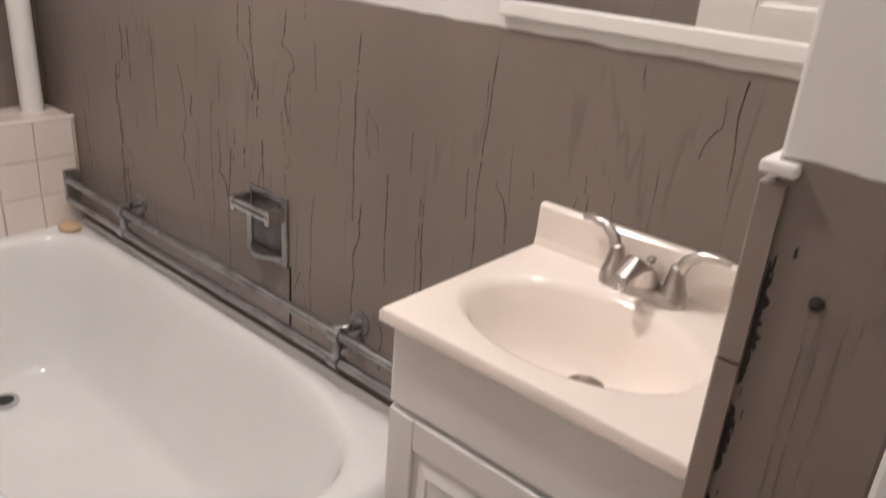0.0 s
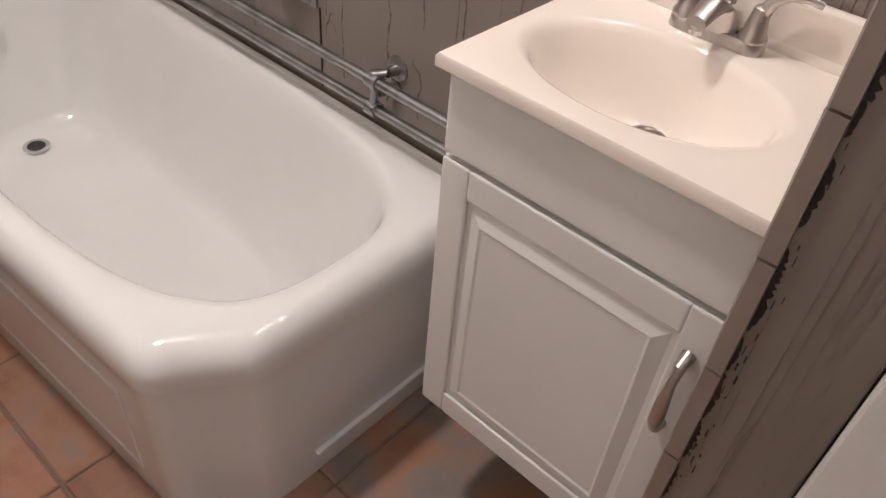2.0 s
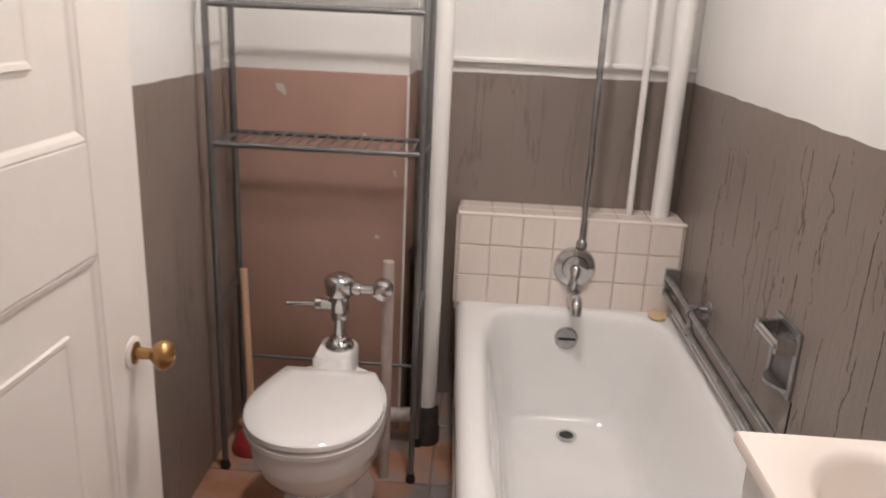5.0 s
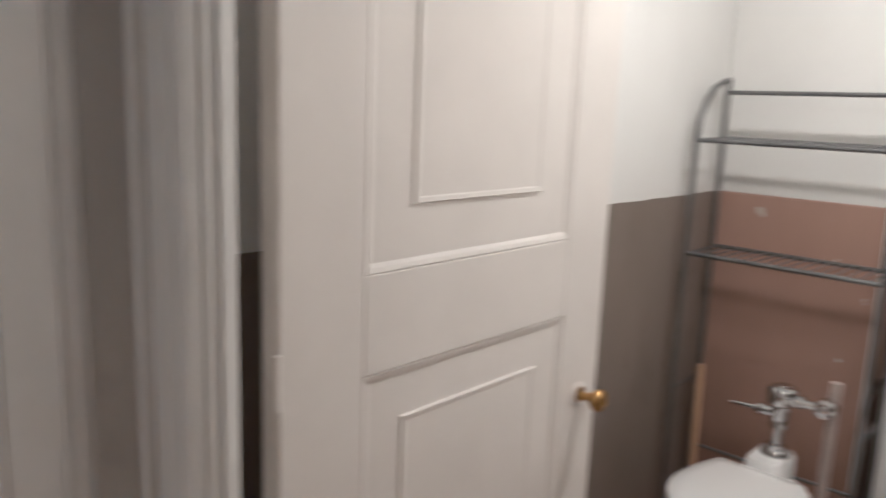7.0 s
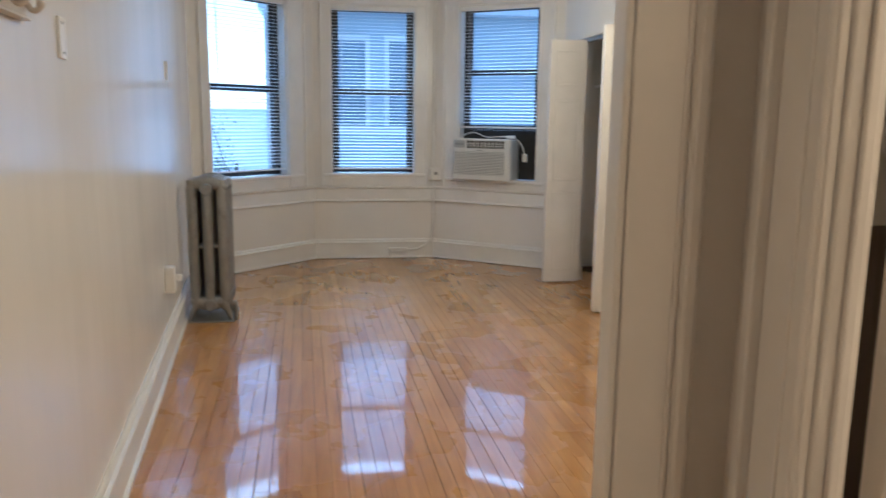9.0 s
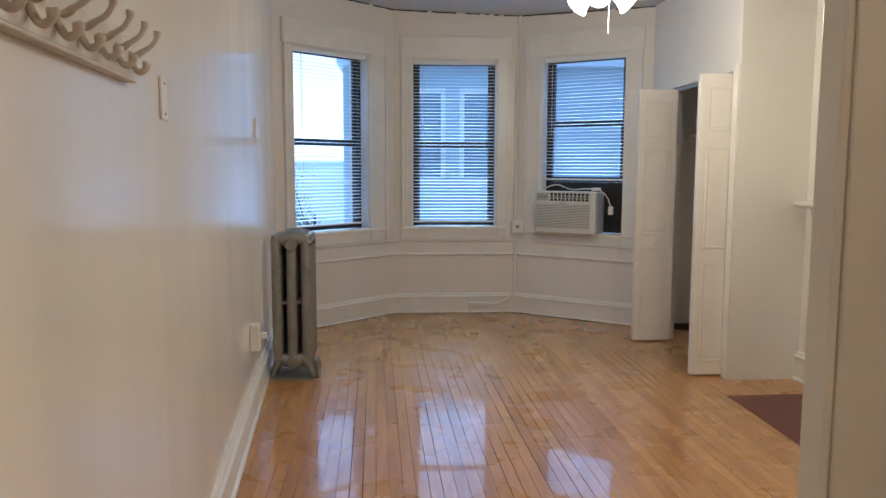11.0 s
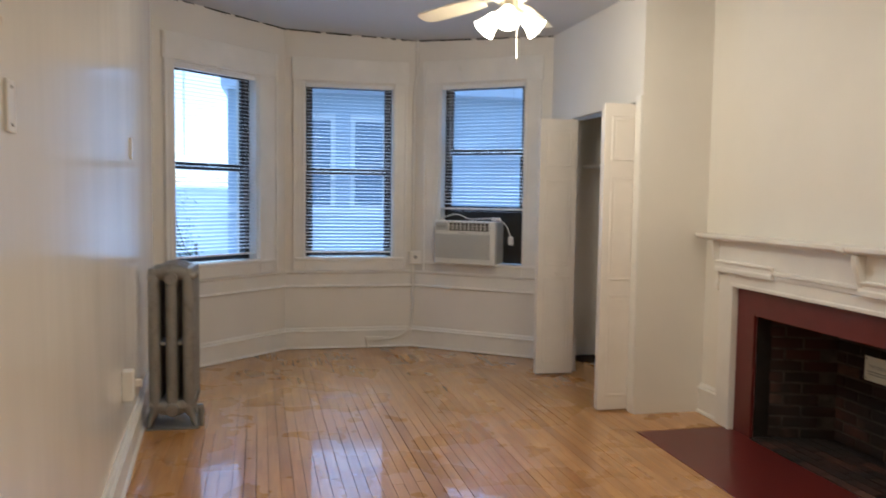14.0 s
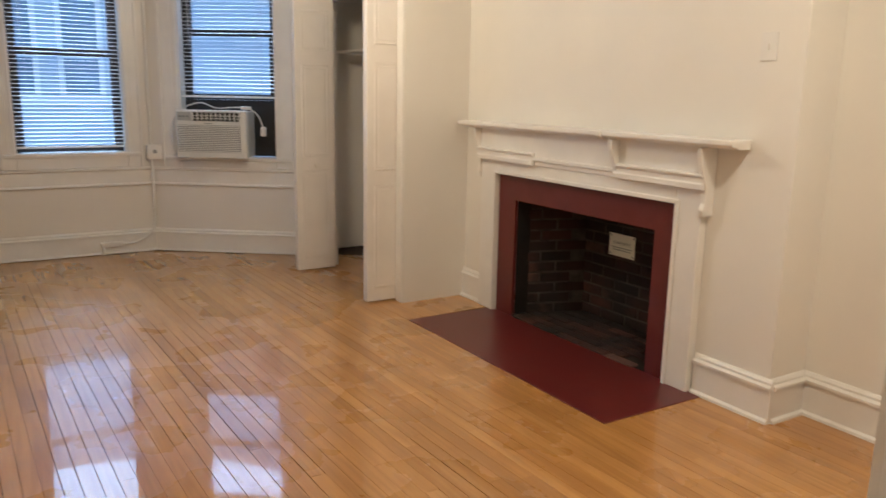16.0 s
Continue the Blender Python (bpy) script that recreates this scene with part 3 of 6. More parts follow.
# access panel seam below the dish
part("trim_panel_seam", box(1.506, 1.509, 0.0005, 0.003, 0.45, 0.63), BLACK, None, "dark seam in the wall below the soap dish", "seam", "", "structure")

# vanity
VX0, VX1, VYF, VZ = 0.462, 0.876, 0.333, 0.887
van = thing("vanity_cabinet", (0.67, 0.17, -0.03), "white vanity cabinet with one raised panel door", "cabinet")
bm = box(VX0, VX0 + 0.016, 0.012, VYF - 0.02, 0.248, VZ)
box(VX1 - 0.016, VX1, 0.012, VYF - 0.02, 0.248, VZ, bm)
box(VX0 + 0.016, VX1 - 0.016, 0.012, 0.024, 0.248, VZ, bm)
box(VX0 + 0.016, VX1 - 0.016, 0.024, VYF - 0.036, 0.248, 0.264, bm)
box(VX0 + 0.016, VX1 - 0.016, VYF - 0.036, VYF - 0.02, 0.248, VZ, bm)
part("body", bm, CABINET, van, bevel=0.002)
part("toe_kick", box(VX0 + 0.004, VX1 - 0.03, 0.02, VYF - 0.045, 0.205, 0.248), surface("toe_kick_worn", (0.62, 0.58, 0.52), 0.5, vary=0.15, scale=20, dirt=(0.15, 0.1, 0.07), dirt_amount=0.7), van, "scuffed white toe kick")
# added support, coloured dark to match the shade under the cabinet
part("plinth", box(VX0 + 0.02, VX1 - 0.10, 0.02, 0.15, -0.029, 0.205), DARKMETAL, van, "added plinth, dark like the shade under the cabinet")
part("drawer_front", box(VX0 + 0.003, VX1 - 0.003, VYF - 0.019, VYF, 0.765, 0.878), CABINET, van, bevel=0.005)
dx0, dx1, dz0, dz1 = VX0 + 0.003, VX1 - 0.003, 0.256, 0.757
door = part("door", box(dx0, dx1, VYF - 0.019, VYF - 0.006, dz0, dz1), CABINET, van)
bm = bmesh.new()
for a in ((dx0, dx0 + 0.046, dz0, dz1), (dx1 - 0.046, dx1, dz0, dz1), (dx0 + 0.046, dx1 - 0.046, dz0, dz0 + 0.048), (dx0 + 0.046, dx1 - 0.046, dz1 - 0.048, dz1)):
    box(a[0], a[1], VYF - 0.006, VYF, a[2], a[3], bm)
part("door_frame", bm, CABINET, door, bevel=0.004)
fx0, fx1, fz0, fz1 = dx0 + 0.052, dx1 - 0.052, dz0 + 0.054, dz1 - 0.054
bm = loft([[(fx0, VYF - 0.007, fz0), (fx1, VYF - 0.007, fz0), (fx1, VYF - 0.007, fz1), (fx0, VYF - 0.007, fz1)],
           [(fx0 + 0.022, VYF + 0.001, fz0 + 0.022), (fx1 - 0.022, VYF + 0.001, fz0 + 0.022), (fx1 - 0.022, VYF + 0.001, fz1 - 0.022), (fx0 + 0.022, VYF + 0.001, fz1 - 0.022)],
           [(fx0 + 0.026, VYF - 0.001, fz0 + 0.026), (fx1 - 0.026, VYF - 0.001, fz0 + 0.026), (fx1 - 0.026, VYF - 0.001, fz1 - 0.026), (fx0 + 0.026, VYF - 0.001, fz1 - 0.026)]], None, False, True)
bmesh.ops.recalc_face_normals(bm, faces=bm.faces[:])
part("raised_panel", bm, CABINET, door)
hx = 0.492
bm = tube([(hx, VYF, 0.690), (hx, VYF + 0.018, 0.684), (hx, VYF + 0.024, 0.66), (hx, VYF + 0.026, 0.625), (hx, VYF + 0.024, 0.592), (hx, VYF + 0.016, 0.572), (hx, VYF, 0.566)],
          [0.009, 0.007, 0.0055, 0.0085, 0.0095, 0.008, 0.009], n=12)
part("handle", bm, NICKEL, door, "brushed nickel bow handle", smooth=True)

top = thing("sink_basin_unit", (0.67, 0.18, VZ), "cream moulded sink top with an oval basin", "sink")
TX0, TX1, TYB, TYF, TZ = 0.460, 0.882, 0.012, 0.350, 0.905
bcx, bcy, bax, bay = 0.690, 0.196, 0.158, 0.108
NR = 64
rect, dirs = [], []
for k in range(NR):
    th = 2 * math.pi * k / NR
    c, s = math.cos(th), math.sin(th)
    sc = min(((TX1 - bcx) if c > 0 else (bcx - TX0)) / max(abs(c), 1e-6), ((TYF - bcy) if s > 0 else (bcy - TYB)) / max(abs(s), 1e-6))
    rect.append((bcx + sc * c, bcy + sc * s))
    dirs.append((c, s))
for cx_, cy_ in ((TX0, TYB), (TX0, TYF), (TX1, TYB), (TX1, TYF)):
    k = min(range(NR), key=lambda i: (rect[i][0] - cx_) ** 2 + (rect[i][1] - cy_) ** 2)
    rect[k] = (cx_, cy_)


def oval(f, z, shift=0.0):
    return [(bcx + bax * f * c, bcy + shift + bay * f * s, z) for c, s in dirs]


rings = [[(x, y, VZ + 0.001) for x, y in rect], [(x, y, TZ - 0.004) for x, y in rect],
         [(bcx + (x - bcx) * 0.985, bcy + (y - bcy) * 0.985, TZ) for x, y in rect], oval(1.10, TZ - 0.0005), oval(1.03, TZ - 0.004), oval(0.97, TZ - 0.014), oval(0.86, TZ - 0.045, -0.004),
         oval(0.66, TZ - 0.080, -0.014), oval(0.42, TZ - 0.101, -0.030), oval(0.22, TZ - 0.110, -0.042), oval(0.13, TZ - 0.112, -0.044)]
bm = loft(rings, None, False, True)
bmesh.ops.recalc_face_normals(bm, faces=bm.faces[:])
body = part("basin_top", bm, MARBLETOP, top, smooth=True)
part("backsplash", prism([(0.003, TZ - 0.002), (0.024, TZ - 0.002), (0.020, TZ + 0.012), (0.018, TZ + 0.062), (0.012, TZ + 0.066), (0.003, TZ + 0.066)], "x", TX0, TX1), MARBLETOP, top, bevel=0.003)
part("drain", lathe([(0.026, 0), (0.026, 0.003), (0.02, 0.005), (0.018, 0.0035), (0.0, 0.003)], pose(bcx, bcy - 0.044, TZ - 0.109), n=24), surface("drain_dark", (0.2, 0.17, 0.14), 0.3, 1.0, vary=0.3), top, "metal sink drain", smooth=True)

FS = pose(0.684, 0.048, TZ) @ Matrix.Diagonal((0.80, 0.80, 0.80, 1)) @ pose(-0.681, -0.065, -TZ)
fau = thing("basin_faucet", (0.68, 0.068, TZ), "brushed nickel two handle basin faucet", "faucet")
ring = rrect(0.602, 0.760, 0.040, 0.090, 0.0245, TZ, 5)
bm = loft([ring, [(x, y, TZ + 0.014) for x, y, _ in ring], [(0.681 + (x - 0.681) * 0.95, 0.065 + (y - 0.065) * 0.84, TZ + 0.020) for x, y, _ in ring]])
part("base_plate", moved(bm, FS), NICKEL, fau, smooth=True)
bm = loft([[(0.681 + rx * math.cos(2 * math.pi * k / 16), y + ry * math.sin(2 * math.pi * k / 16) * cs, z + ry * math.sin(2 * math.pi * k / 16) * sn) for k in range(16)]
           for y, z, rx, ry, cs, sn in ((0.066, TZ + 0.017, 0.034, 0.024, 1, 0), (0.070, TZ + 0.036, 0.030, 0.024, 0.95, 0.2), (0.084, TZ + 0.058, 0.025, 0.021, 0.7, 0.6), (0.108, TZ + 0.066, 0.021, 0.016, 0.3, 0.95), (0.136, TZ + 0.060, 0.018, 0.013, 0, 1), (0.158, TZ + 0.050, 0.016, 0.011, -0.2, 0.98))])
spout = part("spout", moved(bm, FS), NICKEL, fau, smooth=True)
part("aerator", moved(lathe([(0.011, 0), (0.011, 0.012), (0.008, 0.014)], pose(0.681, 0.149, TZ + 0.033), n=16), FS), CHROME, spout, smooth=True)
part("lift_rod", moved(lathe([(0.003, 0), (0.003, 0.03), (0.008, 0.034), (0.008, 0.042), (0.0, 0.045)], pose(0.681, 0.046, TZ + 0.018), n=12), FS), NICKEL, fau, smooth=True)
for sx in (-1, 1):
    cx_ = 0.681 + sx * 0.056
    h = part("handle", moved(lathe([(0.023, 0), (0.023, 0.006), (0.019, 0.012), (0.015, 0.034), (0.012, 0.05), (0.0, 0.058)], pose(cx_, 0.065, TZ + 0.018), n=20), FS), NICKEL, fau, smooth=True)
    part("lever", moved(tube([(cx_, 0.065, TZ + 0.055), (cx_ + sx * 0.012, 0.063, TZ + 0.082), (cx_ + sx * 0.032, 0.060, TZ + 0.097), (cx_ + sx * 0.060, 0.056, TZ + 0.099), (cx_ + sx * 0.078, 0.053, TZ + 0.095)], [0.012, 0.0105, 0.009, 0.0075, 0.006], n=12), FS), NICKEL, h, smooth=True)


# mirror above the vanity
mir = thing("wall_mirror", (0.73, 0.0, 1.23), "frameless wall mirror with white painted edge", "mirror")
MIRROR = surface("mirror_silver", (0.82, 0.83, 0.82), 0.03, 1.0, vary=0.01, relief=0.0)
part("glass", box(0.465, 0.975, 0.003, 0.009, 1.252, 2.0), MIRROR, mir)
bm = box(0.465, 1.0, 0.002, 0.014, 1.228, 1.252)
box(0.975, 1.0, 0.002, 0.014, 1.252, 2.0, bm)
part("edge_strip", bm, TRIM, mir, "white painted edge strip", bevel=0.003)
part("clip", lathe([(0.008, 0), (0.008, 0.008), (0.005, 0.012), (0.0, 0.012)], pose(0.958, 0.009, 1.272, -90, 0, 0), n=14), surface("clear_clip", (0.5, 0.55, 0.5), 0.15, vary=0.1), mir, "small plastic mirror clip", smooth=True)

# wing wall trim: brown painted tiles along the corner
trim = thing("corner_tile_trim", (0.452, 0.366, -0.03), "brown painted bullnose tile trim on the wall corner", "trim", "", "structure")
BT = surface("painted_tile_brown", (0.27, 0.225, 0.19), 0.35, vary=0.1, scale=10, relief=0.2, dirt=(0.06, 0.045, 0.04), dirt_amount=0.35)
me = bpy.data.meshes.new("trim_tile")
bm = loft([[(x, y, z) for x, y in ((-0.008, 0), (0.010, 0), (0.0125, -0.004), (0.0125, -0.03), (-0.008, -0.03))] for z in (0.0, 0.149)])
bmesh.ops.recalc_face_normals(bm, faces=bm.faces[:])
bm.to_mesh(me)
bm.free()
me.materials.append(BT)
for k in range(8):
    piece("trim_tile", me, trim, pose(0.4535, 0.3785, -0.027 + k * 0.1525, 0, rnd.uniform(-0.3, 0.3), rnd.uniform(-2, 2)))
def broken_joint(z0, z1, wide):
    """A ragged dark gap where the plaster has crumbled away beside the tiles."""
    n_s = max(5, int((z1 - z0) / 0.004))
    left, right = [], []
    for k in range(n_s + 1):
        z, t = z0 + (z1 - z0) * k / n_s, abs(math.sin(math.pi * k / n_s)) ** 0.5
        left.append((0.4448 + rnd.uniform(0, 0.0006), z))
        right.append((0.4440 - wide * t * rnd.uniform(0.25, 1.0), z))
    return prism([(x, z) for x, z in left] + [(x, z) for x, z in reversed(right)], "y", 0.3715, 0.3731)


for z0, z1, wide in ((1.02, 1.13, 0.008), (0.93, 1.0, 0.006), (0.80, 0.905, 0.0075), (0.74, 0.79, 0.005), (0.66, 0.735, 0.006), (0.585, 0.655, 0.006), (0.50, 0.57, 0.004), (0.40, 0.46, 0.005), (0.22, 0.30, 0.003)):
    part("crack", broken_joint(z0, z1, wide), BLACK, trim, "dark open joint")
for k in range(30):
    z, xx = rnd.uniform(0.55, 1.15), 0.4425 - abs(rnd.gauss(0, 0.006))
    part("chip", box(xx - rnd.uniform(0.0006, 0.002), xx, 0.3717, 0.3729, z, z + rnd.uniform(0.003, 0.014)), BLACK, trim, "dark chipped spot")
part("wing_cap", box(0.440, 0.468, 0.30, 0.382, 1.196, 1.207), TRIM, trim, "white painted cap", bevel=0.003)
for x, z in ((0.405, 1.108),):
    ob = thing("screw_head", (x, 0.372, z), "painted screw head in the brown wall", "screw")
    part("head", lathe([(0.006, 0), (0.005, 0.004), (0.0, 0.006)], pose(x, 0.372, z, -90, 0, 0), n=12), DARKMETAL, ob, smooth=True)

# toilet
TY, TXC = 1.105, 1.76
toi = thing("toilet", (1.85, TY, -0.03), "white floor mounted toilet with a closed lid", "toilet")


def bowl_ring(x0, x1, w, z, e=2.3, y=TY):
    out = []
    for k in range(40):
        th = 2 * math.pi * k / 40
        c, s = math.cos(th), math.sin(th)
        px = (x0 + x1) / 2 + (x1 - x0) / 2 * math.copysign(abs(c) ** (2 / e), c)
        out.append((px, y + w / 2 * math.copysign(abs(s) ** (2 / e), s), z))
    return out


def chamfer_ring(x0, x1, w, ch, z):
    a, b, h = x0, x1, w / 2
    key = [(b, -h), (b, h), (a + ch, h), (a, h - ch), (a, -h + ch), (a + ch, -h)]
    out = []
    for k in range(40):
        t = k / 40 * 6
        i, f = int(t), t - int(t)
        p, q = key[(i) % 6], key[(i + 1) % 6]
        out.append((p[0] + (q[0] - p[0]) * f, TY + p[1] + (q[1] - p[1]) * f, z))
    k0 = min(range(40), key=lambda i: abs(math.atan2(out[i][1] - TY, out[i][0] - (a + b) / 2)))
    return out[k0:] + out[:k0]


bm = loft([chamfer_ring(1.665, 2.02, 0.255, 0.055, -0.03), chamfer_ring(1.668, 2.02, 0.25, 0.055, 0.0), chamfer_ring(1.70, 2.02, 0.205, 0.05, 0.05), chamfer_ring(1.735, 2.02, 0.185, 0.05, 0.12), chamfer_ring(1.745, 2.02, 0.185, 0.05, 0.17)], None, True, True)
bmesh.ops.recalc_face_normals(bm, faces=bm.faces[:])
part("pedestal", bm, PORCELAIN, toi, bevel=0.006, smooth=True)
bm = loft([bowl_ring(1.74, 2.02, 0.17, 0.13, 2.1), bowl_ring(1.68, 2.03, 0.235, 0.165, 2.1), bowl_ring(1.62, 2.05, 0.305, 0.21, 2.1), bowl_ring(1.585, 2.07, 0.335, 0.25, 2.1), bowl_ring(1.575, 2.08, 0.342, 0.285, 2.1), bowl_ring(1.56, 2.09, 0.358, 0.293, 2.1), bowl_ring(1.553, 2.09, 0.364, 0.335, 2.1), bowl_ring(1.56, 2.09, 0.355, 0.358, 2.1)])
bmesh.ops.recalc_face_normals(bm, faces=bm.faces[:])
part("bowl", bm, PORCELAIN, toi, smooth=True)


def seat_ring(grow, z):
    out = []
    for k in range(48):
        th = 2 * math.pi * k / 48
        c, s = math.cos(th), math.sin(th)
        hw = 0.181 + grow
        if c <= 0.0:
            px, py = 1.755 + (0.212 + grow) * c, hw * math.copysign(abs(s) ** 0.92, s)
        else:
            # sides taper to a straight back edge
            q = min(1.0, c / 0.80)
            px = 1.755 + (0.205 + grow) * min(1, c / 0.72)
            py = math.copysign(min(hw * (1 - 0.32 * q ** 1.6), hw * abs(s) / max(0.001, math.sqrt(1 - 0.72 ** 2)) if c > 0.72 else 9), s)
        out.append((px, TY + py, z))
    return out


part("seat", loft([seat_ring(-0.012, 0.360), seat_ring(0.0, 0.364), seat_ring(0.001, 0.376), seat_ring(-0.006, 0.382)]), PORCELAIN, toi, "white plastic seat ring", smooth=True)
part("lid", loft([seat_ring(-0.004, 0.386), seat_ring(0.001, 0.390), seat_ring(0.0, 0.402), seat_ring(-0.008, 0.409), seat_ring(-0.05, 0.413), seat_ring(-0.12, 0.415)]), PORCELAIN, toi, "closed white lid", smooth=True)
part("spud_ledge", loft([rrect(1.95, 2.12, TY - 0.058, TY + 0.058, 0.03, z) for z in (0.30, 0.425)] + [rrect(1.957, 2.113, TY - 0.05, TY + 0.05, 0.03, 0.437)]), PORCELAIN, toi, smooth=True)
fv = thing("flush_valve", (2.045, TY - 0.01, 0.437), "chrome flush valve with a side lever", "flush valve")
vy, vx = TY - 0.008, 2.045
part("spud_flange", lathe([(0.043, 0), (0.043, 0.008), (0.034, 0.022), (0.028, 0.026), (0.028, 0.034), (0.02, 0.038)], pose(vx, vy, 0.437), n=28), CHROME, fv, smooth=True)
part("vacuum_tube", lathe([(0.0165, 0), (0.0165, 0.062), (0.024, 0.065), (0.024, 0.09), (0.017, 0.10), (0.017, 0.105)], pose(vx, vy, 0.462), n=24), CHROME, fv, smooth=True)
part("valve_body", lathe([(0.02, 0), (0.027, 0.008), (0.027, 0.05), (0.038, 0.056), (0.041, 0.064), (0.041, 0.086), (0.044, 0.089), (0.044, 0.104), (0.038, 0.112), (0.022, 0.116), (0.020, 0.121), (0.0, 0.121)], pose(vx, vy, 0.548), n=28), CHROME, fv, smooth=True)
part("lever", tube([(vx, vy + 0.02, 0.571), (vx, vy + 0.052, 0.571), (vx, vy + 0.053, 0.571), (vx, vy + 0.07, 0.571), (vx, vy + 0.071, 0.571), (vx - 0.004, vy + 0.155, 0.567)], [0.017, 0.017, 0.021, 0.019, 0.0075, 0.0065], n=14), CHROME, fv, smooth=True)
part("supply_arm", tube([(vx, vy - 0.02, 0.625), (vx, vy - 0.045, 0.625), (vx, vy - 0.046, 0.625), (vx, vy - 0.062, 0.625), (vx, vy - 0.063, 0.625), (vx, vy - 0.115, 0.625)], [0.015, 0.015, 0.022, 0.022, 0.014, 0.014], n=16), CHROME, fv, smooth=True)
part("stop_body", lathe([(0.027, 0), (0.03, 0.006), (0.03, 0.04), (0.02, 0.046), (0.016, 0.06), (0.0, 0.062)], pose(vx + 0.03, vy - 0.125, 0.625, 0, -90, 0), n=22), CHROME, fv, smooth=True)
sp = thing("supply_pipe", (vx + 0.03, vy - 0.135, -0.03), "grey painted water pipe behind the toilet", "pipe")
part("pipe_run", tube([(vx + 0.045, vy - 0.137, -0.03), (vx + 0.045, vy - 0.137, 0.70)], 0.017, n=14), surface("grey_pipe_paint", (0.45, 0.38, 0.34), 0.5, vary=0.15, scale=15, relief=0.2), sp, smooth=True)

# red-brown board behind the toilet
RED = bpy.data.materials.new("stained_red_board")
n_, l_, b_ = nodes_of(RED)
nt_ = RED.node_tree
big_ = noise_tex(nt_, 1.7, 4, (1, 1, 0.45))
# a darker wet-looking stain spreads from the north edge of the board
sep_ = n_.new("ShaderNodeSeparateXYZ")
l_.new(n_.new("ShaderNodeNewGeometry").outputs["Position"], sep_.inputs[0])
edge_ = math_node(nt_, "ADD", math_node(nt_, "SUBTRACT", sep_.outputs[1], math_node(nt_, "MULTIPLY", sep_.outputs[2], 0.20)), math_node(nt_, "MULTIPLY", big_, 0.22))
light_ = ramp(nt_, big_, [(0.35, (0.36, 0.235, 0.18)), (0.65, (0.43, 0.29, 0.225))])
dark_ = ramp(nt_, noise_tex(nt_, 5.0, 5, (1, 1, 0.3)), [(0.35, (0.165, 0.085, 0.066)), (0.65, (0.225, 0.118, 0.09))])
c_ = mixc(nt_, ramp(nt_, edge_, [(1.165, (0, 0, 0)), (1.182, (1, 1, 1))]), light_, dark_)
chip_ = ramp(nt_, noise_tex(nt_, 16, 2), [(0.74, (0, 0, 0)), (0.755, (1, 1, 1))])
c_ = mixc(nt_, chip_, c_, (0.55, 0.5, 0.46))
l_.new(c_, b_.inputs["Base Color"])
b_.inputs["Roughness"].default_value = 0.42
bump(nt_, math_node(nt_, "ADD", big_, noise_tex(nt_, 60, 3)), 0.15, 0.003, b_)
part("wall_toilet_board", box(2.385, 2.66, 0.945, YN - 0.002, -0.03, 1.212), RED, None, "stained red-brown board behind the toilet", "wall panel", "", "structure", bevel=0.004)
part("wall_toilet_board_top", box(2.388, 2.66, 0.947, YN - 0.002, 1.2125, 2.555), surface("white_board_paint", (0.78, 0.77, 0.74), 0.4, vary=0.03, scale=3), None, "white board above the red-brown one", "wall panel", "", "structure")
part("trim_board_edge", box(2.381, 2.386, 0.944, 0.952, 0.0, 1.21), TRIM, None, "white painted board edge", "trim", "", "structure")
part("trim_rail_white", box(2.655, 2.678, 0.002, 0.94, 1.245, 1.262), TRIM, None, "white ledge moulding over the brown wall", "trim", "", "structure", bevel=0.004)

# riser and drain pipes in the corner
p = thing("riser_pipe", (2.36, 0.845, -0.03), "white painted riser pipe beside the tub", "pipe")
part("pipe_run", tube([(2.33, 0.848, 0.10), (2.34, 0.842, 2.555)], 0.034, n=22), TRIM, p, smooth=True)
part("floor_collar", lathe([(0.05, 0), (0.05, 0.05), (0.043, 0.06), (0.043, 0.13), (0.036, 0.14)], pose(2.33, 0.848, -0.03), n=20), DARKMETAL, p, "rusty iron collar", smooth=True)
p = thing("branch_pipe", (2.42, 0.90, 0.05), "dark iron branch pipe near the floor", "pipe")
part("pipe_run", tube([(2.50, 0.915, -0.03), (2.50, 0.915, 0.62)], 0.02, n=14), DARKMETAL, p, smooth=True)
part("pipe_elbow", tube([(2.30, 1.0, 0.075), (2.30, 0.93, 0.075), (2.315, 0.89, 0.075)], 0.026, n=14), surface("old_white_pipe", (0.5, 0.46, 0.42), 0.5, vary=0.2, scale=20, dirt=(0.1, 0.07, 0.05), dirt_amount=0.6), p, "worn white elbow", smooth=True)
part("pipe_stub", tube([(2.50, 0.915, 0.60), (2.42, 0.90, 0.60)], 0.026, n=14), DARKMETAL, p, smooth=True)

# over-toilet rack
rack = thing("over_toilet_rack", (2.18, 1.18, -0.03), "grey metal over-toilet shelf rack", "rack")
STEEL = surface("grey_rack_metal", (0.20, 0.20, 0.20), 0.38, 0.75, vary=0.1, scale=20, relief=0.0)
RF, RB, RL, RR = 2.075, 2.285, 1.472, 0.872
